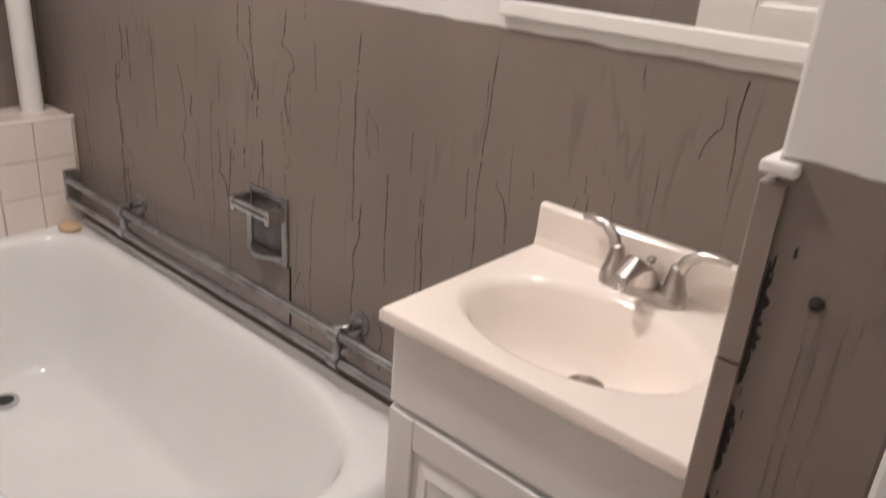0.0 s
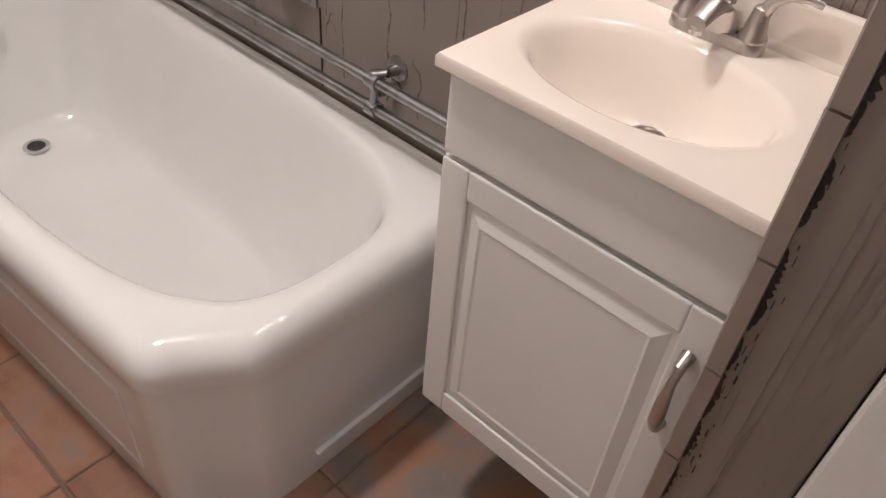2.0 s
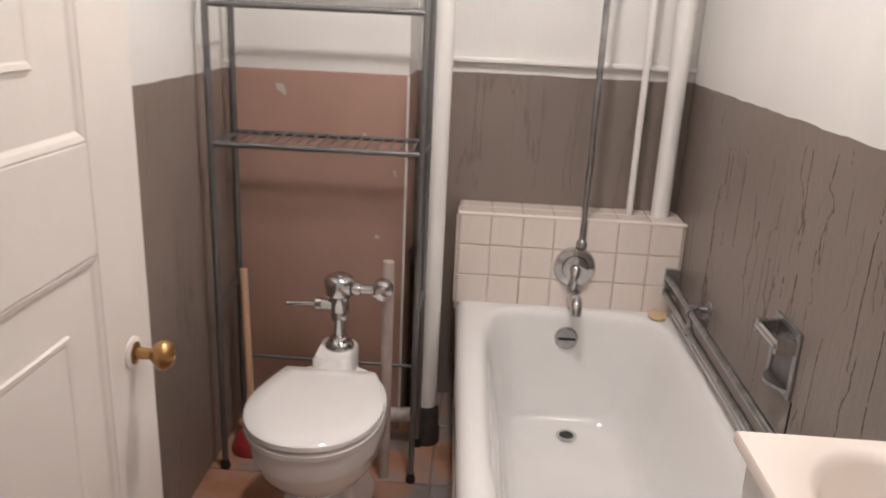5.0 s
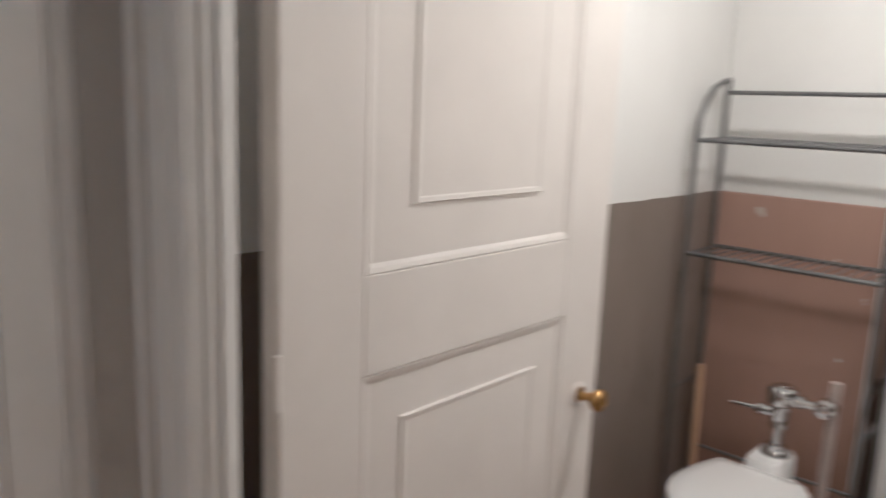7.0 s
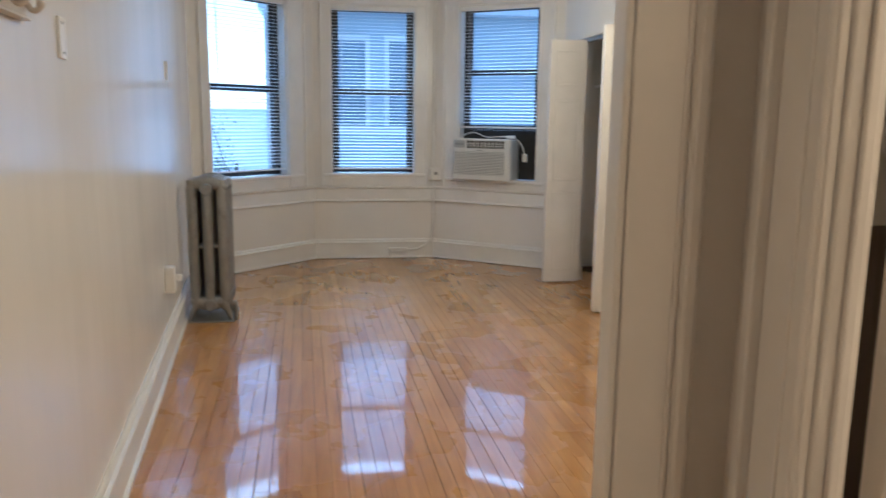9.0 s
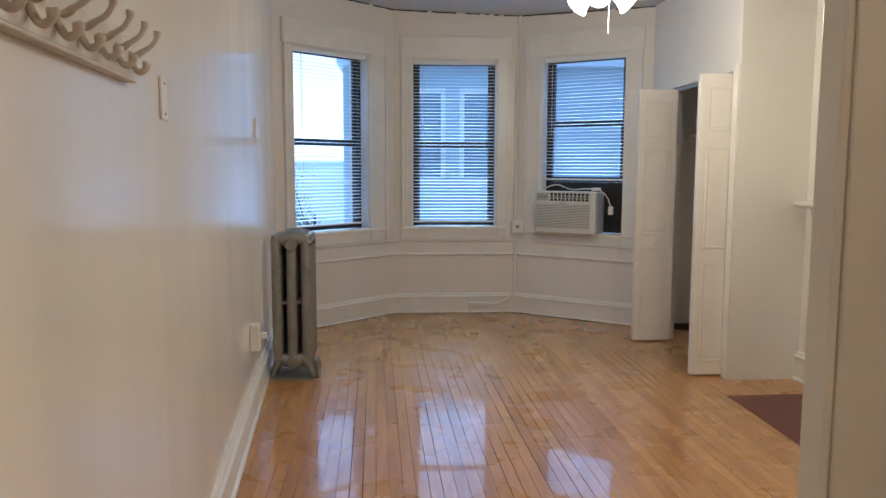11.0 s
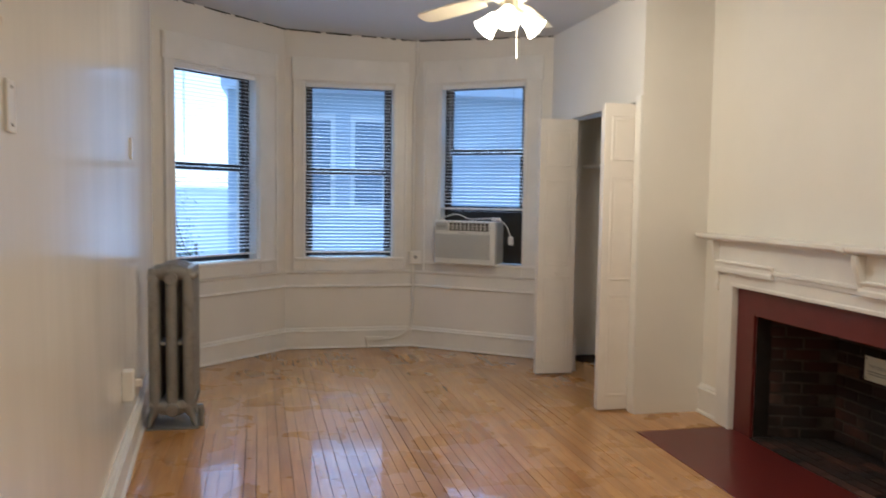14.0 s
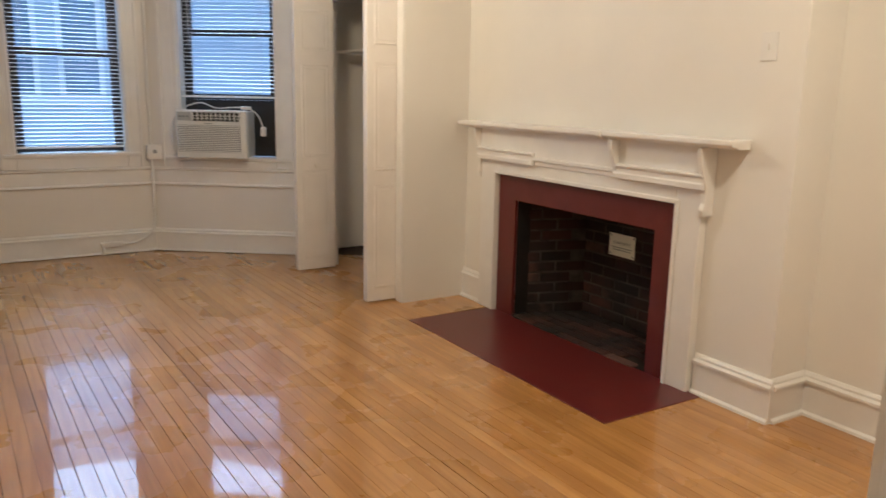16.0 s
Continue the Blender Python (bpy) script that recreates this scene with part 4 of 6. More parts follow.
for y in (RL, RR):
    pts = [(RF, y, -0.02), (RF, y, 1.40)] + [(RB - (RB - RF) * math.cos(radians(a)), y, 1.40 + 0.20 * math.sin(radians(a))) for a in (20, 40, 60, 80)] + [(RB, y, 1.602)]
    part("side_hoop", tube(pts, 0.0095, n=10), STEEL, rack, smooth=True)
    part("rear_post", tube([(RB, y, -0.02), (RB, y, 1.602)], 0.0095, n=10), STEEL, rack, smooth=True)
    for x in (RF, RB):
        part("foot", lathe([(0.015, 0), (0.016, 0.008), (0.012, 0.02), (0.011, 0.03)], pose(x, y, -0.03), n=14), BLACK, rack, "black rubber foot", smooth=True)
    for z in (0.54, 1.018):
        part("side_rung", tube([(RF, y, z), (RB, y, z)], 0.006, n=8), STEEL, rack, smooth=True)
for z, full in ((1.022, True), (1.40, True)):
    part("shelf_rail", tube([(RF, RL, z), (RF, RR, z)], 0.0075, n=10), STEEL, rack, smooth=True)
    part("shelf_rail", tube([(RB, RL, z + 0.004), (RB, RR, z + 0.004)], 0.0075, n=10), STEEL, rack, smooth=True)
    for k in range(17):
        y = RR + 0.03 + (RL - RR - 0.06) * k / 16
        part("shelf_wire", tube([(RF, y, z + 0.006), (RB, y, z + 0.008)], 0.003, n=6), STEEL, rack)
part("top_bar", tube([(RB - 0.01, RL, 1.56), (RB - 0.01, RR, 1.56)], 0.0075, n=10), STEEL, rack, smooth=True)
part("lower_bar", tube([(RB, RL, 0.27), (RB, RR, 0.27)], 0.006, n=10), STEEL, rack, smooth=True)

# plunger
plu = thing("plunger", (2.20, 1.435, -0.03), "red rubber plunger with a wooden handle", "plunger")
part("stick", tube([(2.195, 1.42, 0.04), (2.225, 1.44, 0.60)], 0.0125, n=12), surface("pale_wood_stick", (0.62, 0.42, 0.25), 0.5, vary=0.12, scale=25, stretch=(1, 1, 0.1)), plu, smooth=True)
part("cup", lathe([(0.065, 0), (0.068, 0.012), (0.06, 0.035), (0.045, 0.06), (0.022, 0.075), (0.02, 0.10), (0.0, 0.10)], pose(2.195, 1.42, -0.03), n=26), surface("red_rubber", (0.33, 0.03, 0.025), 0.45, vary=0.15), plu, "red rubber cup", smooth=True)

# lamps on the ceiling and above the mirror
ml = thing("mirror_light", (0.75, 0.0, 2.16), "white tube light over the mirror", "lamp")
part("back_plate", box(0.50, 1.0, 0.002, 0.05, 2.12, 2.22), TRIM, ml, bevel=0.004)
part("hood", box(0.50, 1.0, 0.05, 0.115, 2.19, 2.22), TRIM, ml, bevel=0.004)
lam = thing("ceiling_lamp", (1.50, 0.72, 2.56), "white round ceiling lamp", "lamp")
part("base_ring", lathe([(0.15, 0), (0.15, -0.025), (0.13, -0.03), (0.0, -0.03)], pose(1.50, 0.72, 2.56), n=32), TRIM, lam, smooth=True)

# bathroom door, open
bd = thing("bathroom_door", (0.335, 1.32, 0.01), "white painted panelled door standing open", "door")
BX0, BX1, BY0, BY1, BZ = 0.315, 1.262, 1.302, 1.350, 2.02
part("slab", box(BX0, BX1, BY0 + 0.007, BY1, 0.01, BZ), DOORWHITE, bd, bevel=0.002)
px0, px1 = 0.488, 1.098
for a in ((BX0, px0, 0.01, BZ), (px1, BX1, 0.01, BZ)):
    part("stile", box(a[0], a[1], BY0, BY0 + 0.008, a[2], a[3]), DOORWHITE, bd, bevel=0.003)
for z0, z1 in ((0.01, 0.22), (1.015, 1.195), (1.90, BZ)):
    part("rail", box(px0, px1, BY0, BY0 + 0.008, z0, z1), DOORWHITE, bd, bevel=0.003)
for z0, z1 in ((0.22, 1.015), (1.195, 1.90)):
    bm = bmesh.new()
    o = lambda i, y: [(px0 + i, y, z0 + i), (px1 - i, y, z0 + i), (px1 - i, y, z1 - i), (px0 + i, y, z1 - i)]
    loft([o(0.0, BY0 + 0.0075), o(0.002, BY0 + 0.0005), o(0.011, BY0 + 0.003), o(0.018, BY0 + 0.0068)], bm, False, False)
    part("panel_moulding", bm, DOORWHITE, bd)
    i0 = 0.114 if z0 > 1 else 0.098
    bm = loft([o(i0, BY0 + 0.0068), o(i0 + 0.002, BY0 + 0.002), o(i0 + 0.010, BY0 + 0.003), o(i0 + 0.013, BY0 + 0.0045)], None, False, True)
    part("raised_field", bm, DOORWHITE, bd)
kb = part("door_knob", lathe([(0.024, 0), (0.024, 0.004), (0.011, 0.010), (0.010, 0.034), (0.018, 0.040), (0.027, 0.052), (0.028, 0.060), (0.022, 0.070), (0.010, 0.074), (0.007, 0.071), (0.0, 0.071)], pose(1.185, BY0 - 0.0, 0.803, 90, 0, 0), n=28), BRASS, bd, "worn brass knob", smooth=True)
part("rose", lathe([(0.030, 0), (0.030, 0.003), (0.022, 0.006), (0.0, 0.006)], pose(1.185, BY0 + 0.0005, 0.803, 90, 0, 0), n=26), DOORWHITE, bd, "white painted rose", smooth=True)
for z in (0.25, 1.05, 1.80):
    part("hinge", tube([(BX0 - 0.006, BY0 - 0.002, z - 0.045), (BX0 - 0.006, BY0 - 0.002, z + 0.045)], 0.006, n=10), DOORWHITE, bd, "painted hinge", smooth=True)

# door frame and casings round the bathroom door
def casing(name, bm, label="white painted door casing"):
    return part(name, bm, TRIM, None, label, "trim", "", "structure", bevel=0.004)


casing("trim_jamb_north", box(XB - 0.002, XBI + 0.002, DY1 - 0.018, DY1 - 0.0005, 0, 2.06), "white painted door jamb")
casing("trim_stop_north", box(XB + 0.018, XBI - 0.010, DY1 - 0.026, DY1 - 0.0185, 0, 2.045), "white painted door stop")
casing("trim_jamb_south", box(XB - 0.002, 0.331, DY0 - 0.012, DY0 + 0.018, 0, 2.06), "white painted door jamb")
casing("trim_jamb_head", box(XB - 0.002, XBI + 0.002, DY0 + 0.019, DY1 - 0.019, 2.04, 2.0595), "white painted door head jamb")
for y0, y1, s in ((DY1 - 0.012, DY1 + 0.100, 1), (DY0 - 0.135, DY0 + 0.012, -1)):
    casing("trim_casing", box(XB - 0.018, XB - 0.0025, y0, y1, 0, 2.20))
    e = y1 if s > 0 else y0
    casing("trim_backband", box(XB - 0.034, XB - 0.002, min(e, e + s * 0.022), max(e, e + s * 0.022), 0, 2.22), "white painted backband")
    b0 = y0 if s > 0 else y1
    casing("trim_bead", tube([(XB - 0.019, b0 + s * 0.010, 0.0), (XB - 0.019, b0 + s * 0.010, 2.07)], 0.007, n=8), "white painted bead")
    casing("trim_bead", tube([(XB - 0.018, b0 + s * 0.045, 0.0), (XB - 0.018, b0 + s * 0.045, 2.10)], 0.004, n=8), "white painted bead")
casing("trim_casing_head", box(XB - 0.018, XB - 0.0025, DY0 + 0.0125, DY1 - 0.0125, 2.05, 2.20))
# casing of the opening to the main room
casing("trim_opening_casing", box(-0.030, 0.060, 1.440, 1.4575, 0, 2.50), "white painted casing of the opening")
casing("trim_opening_backband", prism([(0.0605, 1.4575), (0.0605, 1.434), (0.066, 1.430), (0.080, 1.430), (0.086, 1.438), (0.088, 1.4575)], "z", 0, 2.50), "white painted backband")
for x in (0.050, 0.0605):
    casing("trim_opening_bead", tube([(x, 1.4385, 0), (x, 1.4385, 2.5)], 0.0035, n=8), "white painted bead")
casing("trim_opening_reveal", box(-0.044, -0.0325, 1.437, 1.488, 0, 2.42), "white painted reveal of the opening")
casing("trim_opening_room_casing", box(0.02, 0.10, 1.489, 1.500, 0, 2.50), "white painted casing of the opening")

# ---- main room: trim ----
def profile_run(name, p0, p1, prof, material, label, e0=0.0, e1=0.0):
    """A moulding along the inner face from p0 to p1; prof: (out from the wall, z)."""
    m, length = frame_m(p0, p1)
    bm = loft([[(u, -d, z) for d, z in prof] for u in (-e0, length + e1)])
    bmesh.ops.recalc_face_normals(bm, faces=bm.faces[:])
    return part(name, moved(bm, m), material, None, label, "trim", "", "structure")


BASE = [(-0.002, 0.0), (0.034, 0.0), (0.032, 0.012), (0.020, 0.020), (0.020, 0.148), (0.030, 0.151), (0.030, 0.163), (0.016, 0.171), (0.016, 0.181), (0.007, 0.194), (-0.002, 0.194)]
CHAIR = [(-0.002, 0.560), (0.018, 0.562), (0.024, 0.570), (0.018, 0.580), (0.010, 0.586), (0.010, 0.684), (0.020, 0.690), (0.032, 0.698), (0.032, 0.712), (-0.002, 0.712)]
WL = "white painted baseboard"
for nm, a, b, e in (("west", WEST0, WEST1, 0), ("bay_west", BAY_W, BAY_A, 0), ("bay_front", BAY_A, BAY_B, 0), ("bay_east", BAY_B, BAY_E, 0)):
    lift = 0.006 if nm.startswith("bay") else 0.0
    profile_run("baseboard_" + nm, a, b, [(d, max(z, lift)) for d, z in BASE], TRIM, WL, 0, 0)
for nm, a, b in (("bay_west", BAY_W, BAY_A), ("bay_front", BAY_A, BAY_B), ("bay_east", BAY_B, BAY_E)):
    profile_run("trim_chair_rail_" + nm, a, b, CHAIR, TRIM, "white painted rail under the windows")
profile_run("baseboard_chimney_north", (FB[0], 5.42), (FB[0], 5.20), BASE, TRIM, WL)
profile_run("baseboard_chimney_south", (FB[0], 3.43), (FB[0], FB[1]), BASE, TRIM, WL, 0, 0.02)
profile_run("baseboard_chimney_side", (FB[0], FB[1] - 0.0), (XE, FB[1] - 0.0), BASE, TRIM, WL)
profile_run("baseboard_east", (XE, FB[1]), (XE, YS), BASE, TRIM, WL)
profile_run("baseboard_south", (XE, YS), (XB + 0.02, YS), BASE, TRIM, WL)
profile_run("baseboard_closet", (XC + 0.7, 7.25 - 0.09), (XC + 0.7, 5.5), BASE, TRIM, WL)
part("closet_shelf", box(XC + 0.30, 2.358, 5.50, 7.14, 1.66, 1.68), TRIM, None, "plain white wooden closet shelf", "shelf")
# dark settlement crack where ceiling and walls meet
for nm, a, b in (("a", BAY_W, BAY_A), ("b", BAY_A, BAY_B), ("c", BAY_B, BAY_E)):
    m, L = frame_m(a, b)
    bm = bmesh.new()
    r_ = random.Random(nm)
    for k in range(26):
        if r_.random() < 0.85:
            w = r_.uniform(0.003, 0.009)
            c = m @ Vector((L * (k + 0.5) / 26, 0, 0))
            zc = ceiling_z(c.x, c.y) + 0.004
            box(L * k / 26, L * (k + 1.02) / 26, -0.004, 0.001, zc - w - 0.008, zc, bm)
    part("trim_ceiling_crack", moved(bm, m), BLACK, None, "dark crack along the ceiling edge", "crack", "", "structure")
bm = bmesh.new()
for k in range(14):
    box(FB[0] - 0.003, FB[0] + 0.001, 3.1 + 0.165 * k, 3.1 + 0.165 * (k + 1.01), ceiling_z(FB[0], 3.2 + 0.165 * k) - 0.008 - 0.006 * (k % 3 == 0), ceiling_z(FB[0], 3.2 + 0.165 * k) + 0.003, bm)
part("trim_ceiling_crack", bm, BLACK, None, "dark crack along the ceiling edge", "crack", "", "structure")

# ---- windows ----
SASH = surface("dark_bronze_sash", (0.018, 0.019, 0.022), 0.4, 0.2, vary=0.2, scale=12, relief=0.05)
GLASS = bpy.data.materials.new("window_glass")
gn, gl, gb = nodes_of(GLASS)
gb.inputs["Base Color"].default_value = (0.95, 0.98, 1, 1)
gb.inputs["Roughness"].default_value = 0.0
gb.inputs["Transmission Weight"].default_value = 1.0
gb.inputs["IOR"].default_value = 1.0
SLAT = surface("blind_slat_white", (0.80, 0.81, 0.82), 0.45, vary=0.03, scale=8, relief=0.0)
CORD = surface("blind_cord", (0.55, 0.57, 0.6), 0.6, vary=0.05, relief=0.0)


def window(name, p0, p1, u0, u1, z0, z1, meet, low, cas0, cas1, blind_low):
    """A sash window in a bay wall: casing, dark sashes, glass and a mini blind."""
    m, L = frame_m(p0, p1)
    w = thing(name, (m @ Vector(((u0 + u1) / 2, 0, z0))), "white cased sash window with dark sashes and open blinds", "window", "", "structure")
    P = lambda nm, bm, mt, par=w, **k: part(nm, moved(bm, m), mt, par, **k)
    D = 0.13
    bm = box(cas0, u0 + 0.004, -0.020, -0.0005, 0.715, 2.60)
    box(u1 - 0.004, cas1, -0.022, -0.0005, 0.715, 2.60, bm)
    P("side_casing", bm, TRIM, bevel=0.004)
    P("head_casing", box(cas0 - 0.012, cas1 + 0.012, -0.030, -0.0005, z1, 2.612), TRIM, bevel=0.005)
    bm = box(cas0 + 0.001, cas0 + 0.020, -0.038, -0.0195, 0.72, 2.595)
    box(cas1 - 0.020, cas1 - 0.001, -0.038, -0.0215, 0.72, 2.595, bm)
    box(u0 - 0.048, u0 - 0.042, -0.024, -0.0195, 0.75, z1, bm)
    box(u1 + 0.042, u1 + 0.048, -0.024, -0.0215, 0.75, z1, bm)
    box(u0 - 0.016, u0 - 0.006, -0.027, -0.0215, 0.75, z1, bm)
    box(u1 + 0.006, u1 + 0.016, -0.027, -0.0215, 0.75, z1, bm)
    P("casing_bead", bm, TRIM, bevel=0.003)
    P("sill", box(cas0 + 0.02, cas1 - 0.02, -0.034, D, z0 - 0.035, z0 - 0.004), TRIM, label="white painted window stool", bevel=0.006)
    P("apron", box(u0 + 0.005, u1 - 0.005, -0.022, -0.0005, 0.714, z0 - 0.036), TRIM, bevel=0.004)
    bm = box(u0 - 0.001, u0 + 0.014, 0.001, 0.20, z0, z1)
    box(u1 - 0.014, u1 + 0.001, 0.001, 0.20, z0, z1, bm)
    box(u0 + 0.014, u1 - 0.014, 0.001, 0.20, z1 - 0.012, z1 + 0.001, bm)
    P("jamb_liner", bm, TRIM)
    bm = bmesh.new()
    fw = 0.040
    a, b = u0 + 0.014, u1 - 0.014
    for (x0, x1_, za, zb, y) in ((a, a + fw, z0, z1 - 0.012, D), (b - fw, b, z0, z1 - 0.012, D)):
        box(x0, x1_, y - 0.03, y + 0.05, za, zb, bm)
    P("frame", bm, SASH)
    for nm, za, zb, y in (("upper_sash", meet, z1 - 0.012, D + 0.012), ("lower_sash", low, meet + 0.02, D - 0.018)):
        bm = bmesh.new()
        box(a + fw, b - fw, y - 0.014, y + 0.014, za, za + 0.045, bm)
        box(a + fw, b - fw, y - 0.014, y + 0.014, zb - 0.034, zb, bm)
        box(a + fw, a + fw + 0.022, y - 0.014, y + 0.014, za + 0.045, zb - 0.034, bm)
        box(b - fw - 0.022, b - fw, y - 0.014, y + 0.014, za + 0.045, zb - 0.034, bm)
        s = P(nm, bm, SASH, label="dark sash")
        g = part("pane", moved(box(a + fw + 0.02, b - fw - 0.02, y - 0.002, y + 0.002, za + 0.044, zb - 0.033), m), GLASS, s, "clear glass pane")
        g.visible_shadow = False
    part("sash_lock", moved(box((a + b) / 2 - 0.03, (a + b) / 2 + 0.03, D - 0.055, D - 0.033, meet + 0.02, meet + 0.034), m), SASH, w, bevel=0.004)
    # blind
    bl = thing("mini_blind", (m @ Vector(((u0 + u1) / 2, 0.04, z1))), "white horizontal slat blind with open slats", "blind", "window blinds")
    P("head_rail", box(u0 + 0.016, u1 - 0.016, 0.012, 0.045, z1 - 0.050, z1 - 0.014), SLAT, bl, bevel=0.002)
    ww = u1 - u0 - 0.036
    me = bpy.data.meshes.new("slat")
    bm = loft([[(x, y, 0.0016 * (1 - (y / 0.0115) ** 2) + o) for y in (-0.0115, -0.005, 0.0, 0.005, 0.0115)] + [(x, y, 0.0016 * (1 - (y / 0.0115) ** 2) + o - 0.0009) for y in (0.0115, 0.0, -0.0115)] for x, o in ((-ww / 2, 0.0), (ww / 2, 0.0))])
    bmesh.ops.recalc_face_normals(bm, faces=bm.faces[:])
    bm.to_mesh(me)
    bm.free()
    me.materials.append(SLAT)
    r_ = random.Random(name)
    z, org = z1 - 0.066, Matrix.Translation(-ORI[bl.name])
    pitch = 0.0305
    while z > blind_low + 0.03:
        ob = new("slat", me)
        ob.parent = bl
        ob.matrix_basis = org @ m @ pose((u0 + u1) / 2, 0.032, z, 14 + r_.uniform(-3, 3), r_.uniform(-0.12, 0.12), 0)
        z -= pitch
    P("bottom_rail", box(u0 + 0.018, u1 - 0.018, 0.020, 0.044, blind_low, blind_low + 0.016), SLAT, bl, bevel=0.002)
    for u in (u0 + 0.12, u1 - 0.12):
        P("ladder_cord", tube([(u, 0.019, blind_low), (u, 0.019, z1 - 0.05)], 0.0011, n=5), CORD, bl)
    P("wand", tube([(u0 + 0.10, 0.008, z1 - 0.05), (u0 + 0.10, 0.006, z1 - 0.72)], 0.0032, n=6), CORD, bl, label="clear tilt wand")
    return w, m


window("window_1", BAY_W, BAY_A, 0.155, 1.0, Z0, Z1, 1.60, Z0 + 0.004, 0.06, 1.195, 0.885)
window("window_2", BAY_A, BAY_B, 0.17, 0.98, Z0, Z1, 1.60, Z0 + 0.004, 0.07, 1.095, 0.875)
w3, M3 = window("window_3", BAY_B, BAY_E, 0.257, 1.067, Z0 - 0.03, Z1, 1.79, 1.27, 0.107, 1.21, 1.285)

# ---- window air conditioner ----
ac = thing("window_air_conditioner", (M3 @ Vector((0.59, -0.1, 0.80))), "white window air conditioner with louvred front", "air conditioner")
ACW = surface("ac_plastic", (0.70, 0.70, 0.67), 0.42, vary=0.03, scale=6, relief=0.05)
ACG = surface("ac_grey", (0.22, 0.23, 0.23), 0.45, vary=0.1)
A = lambda nm, bm, mt, par=None, **k: part(nm, moved(bm, M3), mt, par or ac, **k)
au0, au1, az0, az1, af = 0.285, 0.865, 0.805, 1.19, -0.175
A("casing", box(au0 + 0.02, au1 - 0.02, af + 0.06, 0.35, az0 + 0.005, az1 - 0.008), surface("ac_steel_case", (0.55, 0.55, 0.53), 0.5, 0.1, vary=0.05, scale=8), bevel=0.006)
A("front_panel", box(au0, au1, af + 0.012, af + 0.075, az0, az1), ACW, bevel=0.014, seg=3)
g0, g1, gz0, gz1 = au0 + 0.018, au1 - 0.05, az0 + 0.05, az0 + 0.265
A("grille_back", box(g0, g1, af + 0.008, af + 0.0115, gz0, gz1), ACG)
for k in range(15):
    z = gz0 + (gz1 - gz0) * (k + 0.5) / 15
    A("grille_slat", box(g0, g1, af + 0.001, af + 0.0078, z - 0.0040, z + 0.0036), ACW)
A("control_panel", box(g0, g0 + 0.115, af + 0.004, af + 0.0118, az1 - 0.085, az1 - 0.018), surface("ac_control", (0.42, 0.43, 0.43), 0.4, vary=0.05), bevel=0.002)
bm = bmesh.new()
for k in range(3):
    box(g0 + 0.018 + k * 0.03, g0 + 0.036 + k * 0.03, af + 0.002, af + 0.004, az1 - 0.06, az1 - 0.045, bm)
A("button", bm, ACG)
A("outlet_back", box(g0 + 0.125, g1, af + 0.008, af + 0.0118, az1 - 0.088, az1 - 0.018), BLACK)
for k in range(11):
    u = g0 + 0.13 + (g1 - g0 - 0.135) * k / 10
    A("louvre", box(u - 0.0035, u + 0.0035, af + 0.001, af + 0.0078, az1 - 0.086, az1 - 0.02), ACW)
for z in (az1 - 0.045, az1 - 0.066):
    A("louvre", box(g0 + 0.13, g1, af - 0.001, af + 0.0005, z - 0.0025, z + 0.0025), ACW)
A("latch", box((g0 + g1) / 2 - 0.03, (g0 + g1) / 2 + 0.03, af + 0.006, af + 0.013, az0 + 0.275, az0 + 0.281), ACG)
fill = part("window_filler_panel", moved(box(0.285, 1.05, 0.105, 0.118, Z0 - 0.028, 1.268), M3), SASH, None, "black filler panel beside the air conditioner", "panel")
cd = thing("power_cord", (M3 @ Vector((0.6, -0.1, 1.2))), "white power cord draped over the air conditioner", "cord")
WC = surface("white_cord", (0.74, 0.73, 0.70), 0.5, vary=0.03, relief=0.0)


def wave(pts, n=6):
    """A smooth run through points."""
    P_, out = [Vector(p) for p in pts], []
    for i in range(len(P_) - 1):
        a, b, c, d = P_[max(i - 1, 0)], P_[i], P_[i + 1], P_[min(i + 2, len(P_) - 1)]
        for k in range(n):
            t = k / n
            out.append(0.5 * (2 * b + (c - a) * t + (2 * a - 5 * b + 4 * c - d) * t * t + (3 * b - a - 3 * c + d) * t ** 3))
    return out + [P_[-1]]


A("cable", tube(wave([(0.22, -0.03, 0.84), (0.19, -0.06, 1.0), (0.27, -0.09, 1.15), (0.36, -0.10, 1.215), (0.48, -0.10, 1.245), (0.60, -0.09, 1.205), (0.74, -0.09, 1.212), (0.86, -0.08, 1.205), (0.93, -0.06, 1.15), (0.965, -0.05, 1.06)]), 0.0048, n=8), WC, cd, smooth=True)
A("plug", box(0.948, 0.990, -0.068, -0.035, 0.985, 1.06), WC, cd, label="white plug head", bevel=0.008)
A("plug", box(0.80, 0.88, -0.10, -0.06, 1.195, 1.222), WC, cd, label="white plug block", bevel=0.006)
A("cable", tube(wave([(0.22, -0.03, 0.84), (0.25, -0.05, 0.80), (0.27, -0.06, 0.815)]), 0.0048, n=8), WC, cd, smooth=True)

# outlet box and conduit in the bay corner
MF, LF = frame_m(BAY_A, BAY_B)
ob_ = thing("surface_outlet_box", (MF @ Vector((1.165, -0.02, 0.83))), "white surface mounted outlet box with conduit", "outlet")
F = lambda nm, bm, mt, par=ob_, **k: part(nm, moved(bm, MF), mt, par, **k)
F("box_body", box(1.118, 1.232, -0.072, -0.024, 0.775, 0.895), TRIM, bevel=0.006)
F("face_plate", box(1.135, 1.215, -0.076, -0.072, 0.785, 0.885), TRIM, bevel=0.002)
bm = lathe([(0.017, 0), (0.017, 0.003), (0.0, 0.003)], pose(1.175, -0.076, 0.84, 90, 0, 0), n=16)
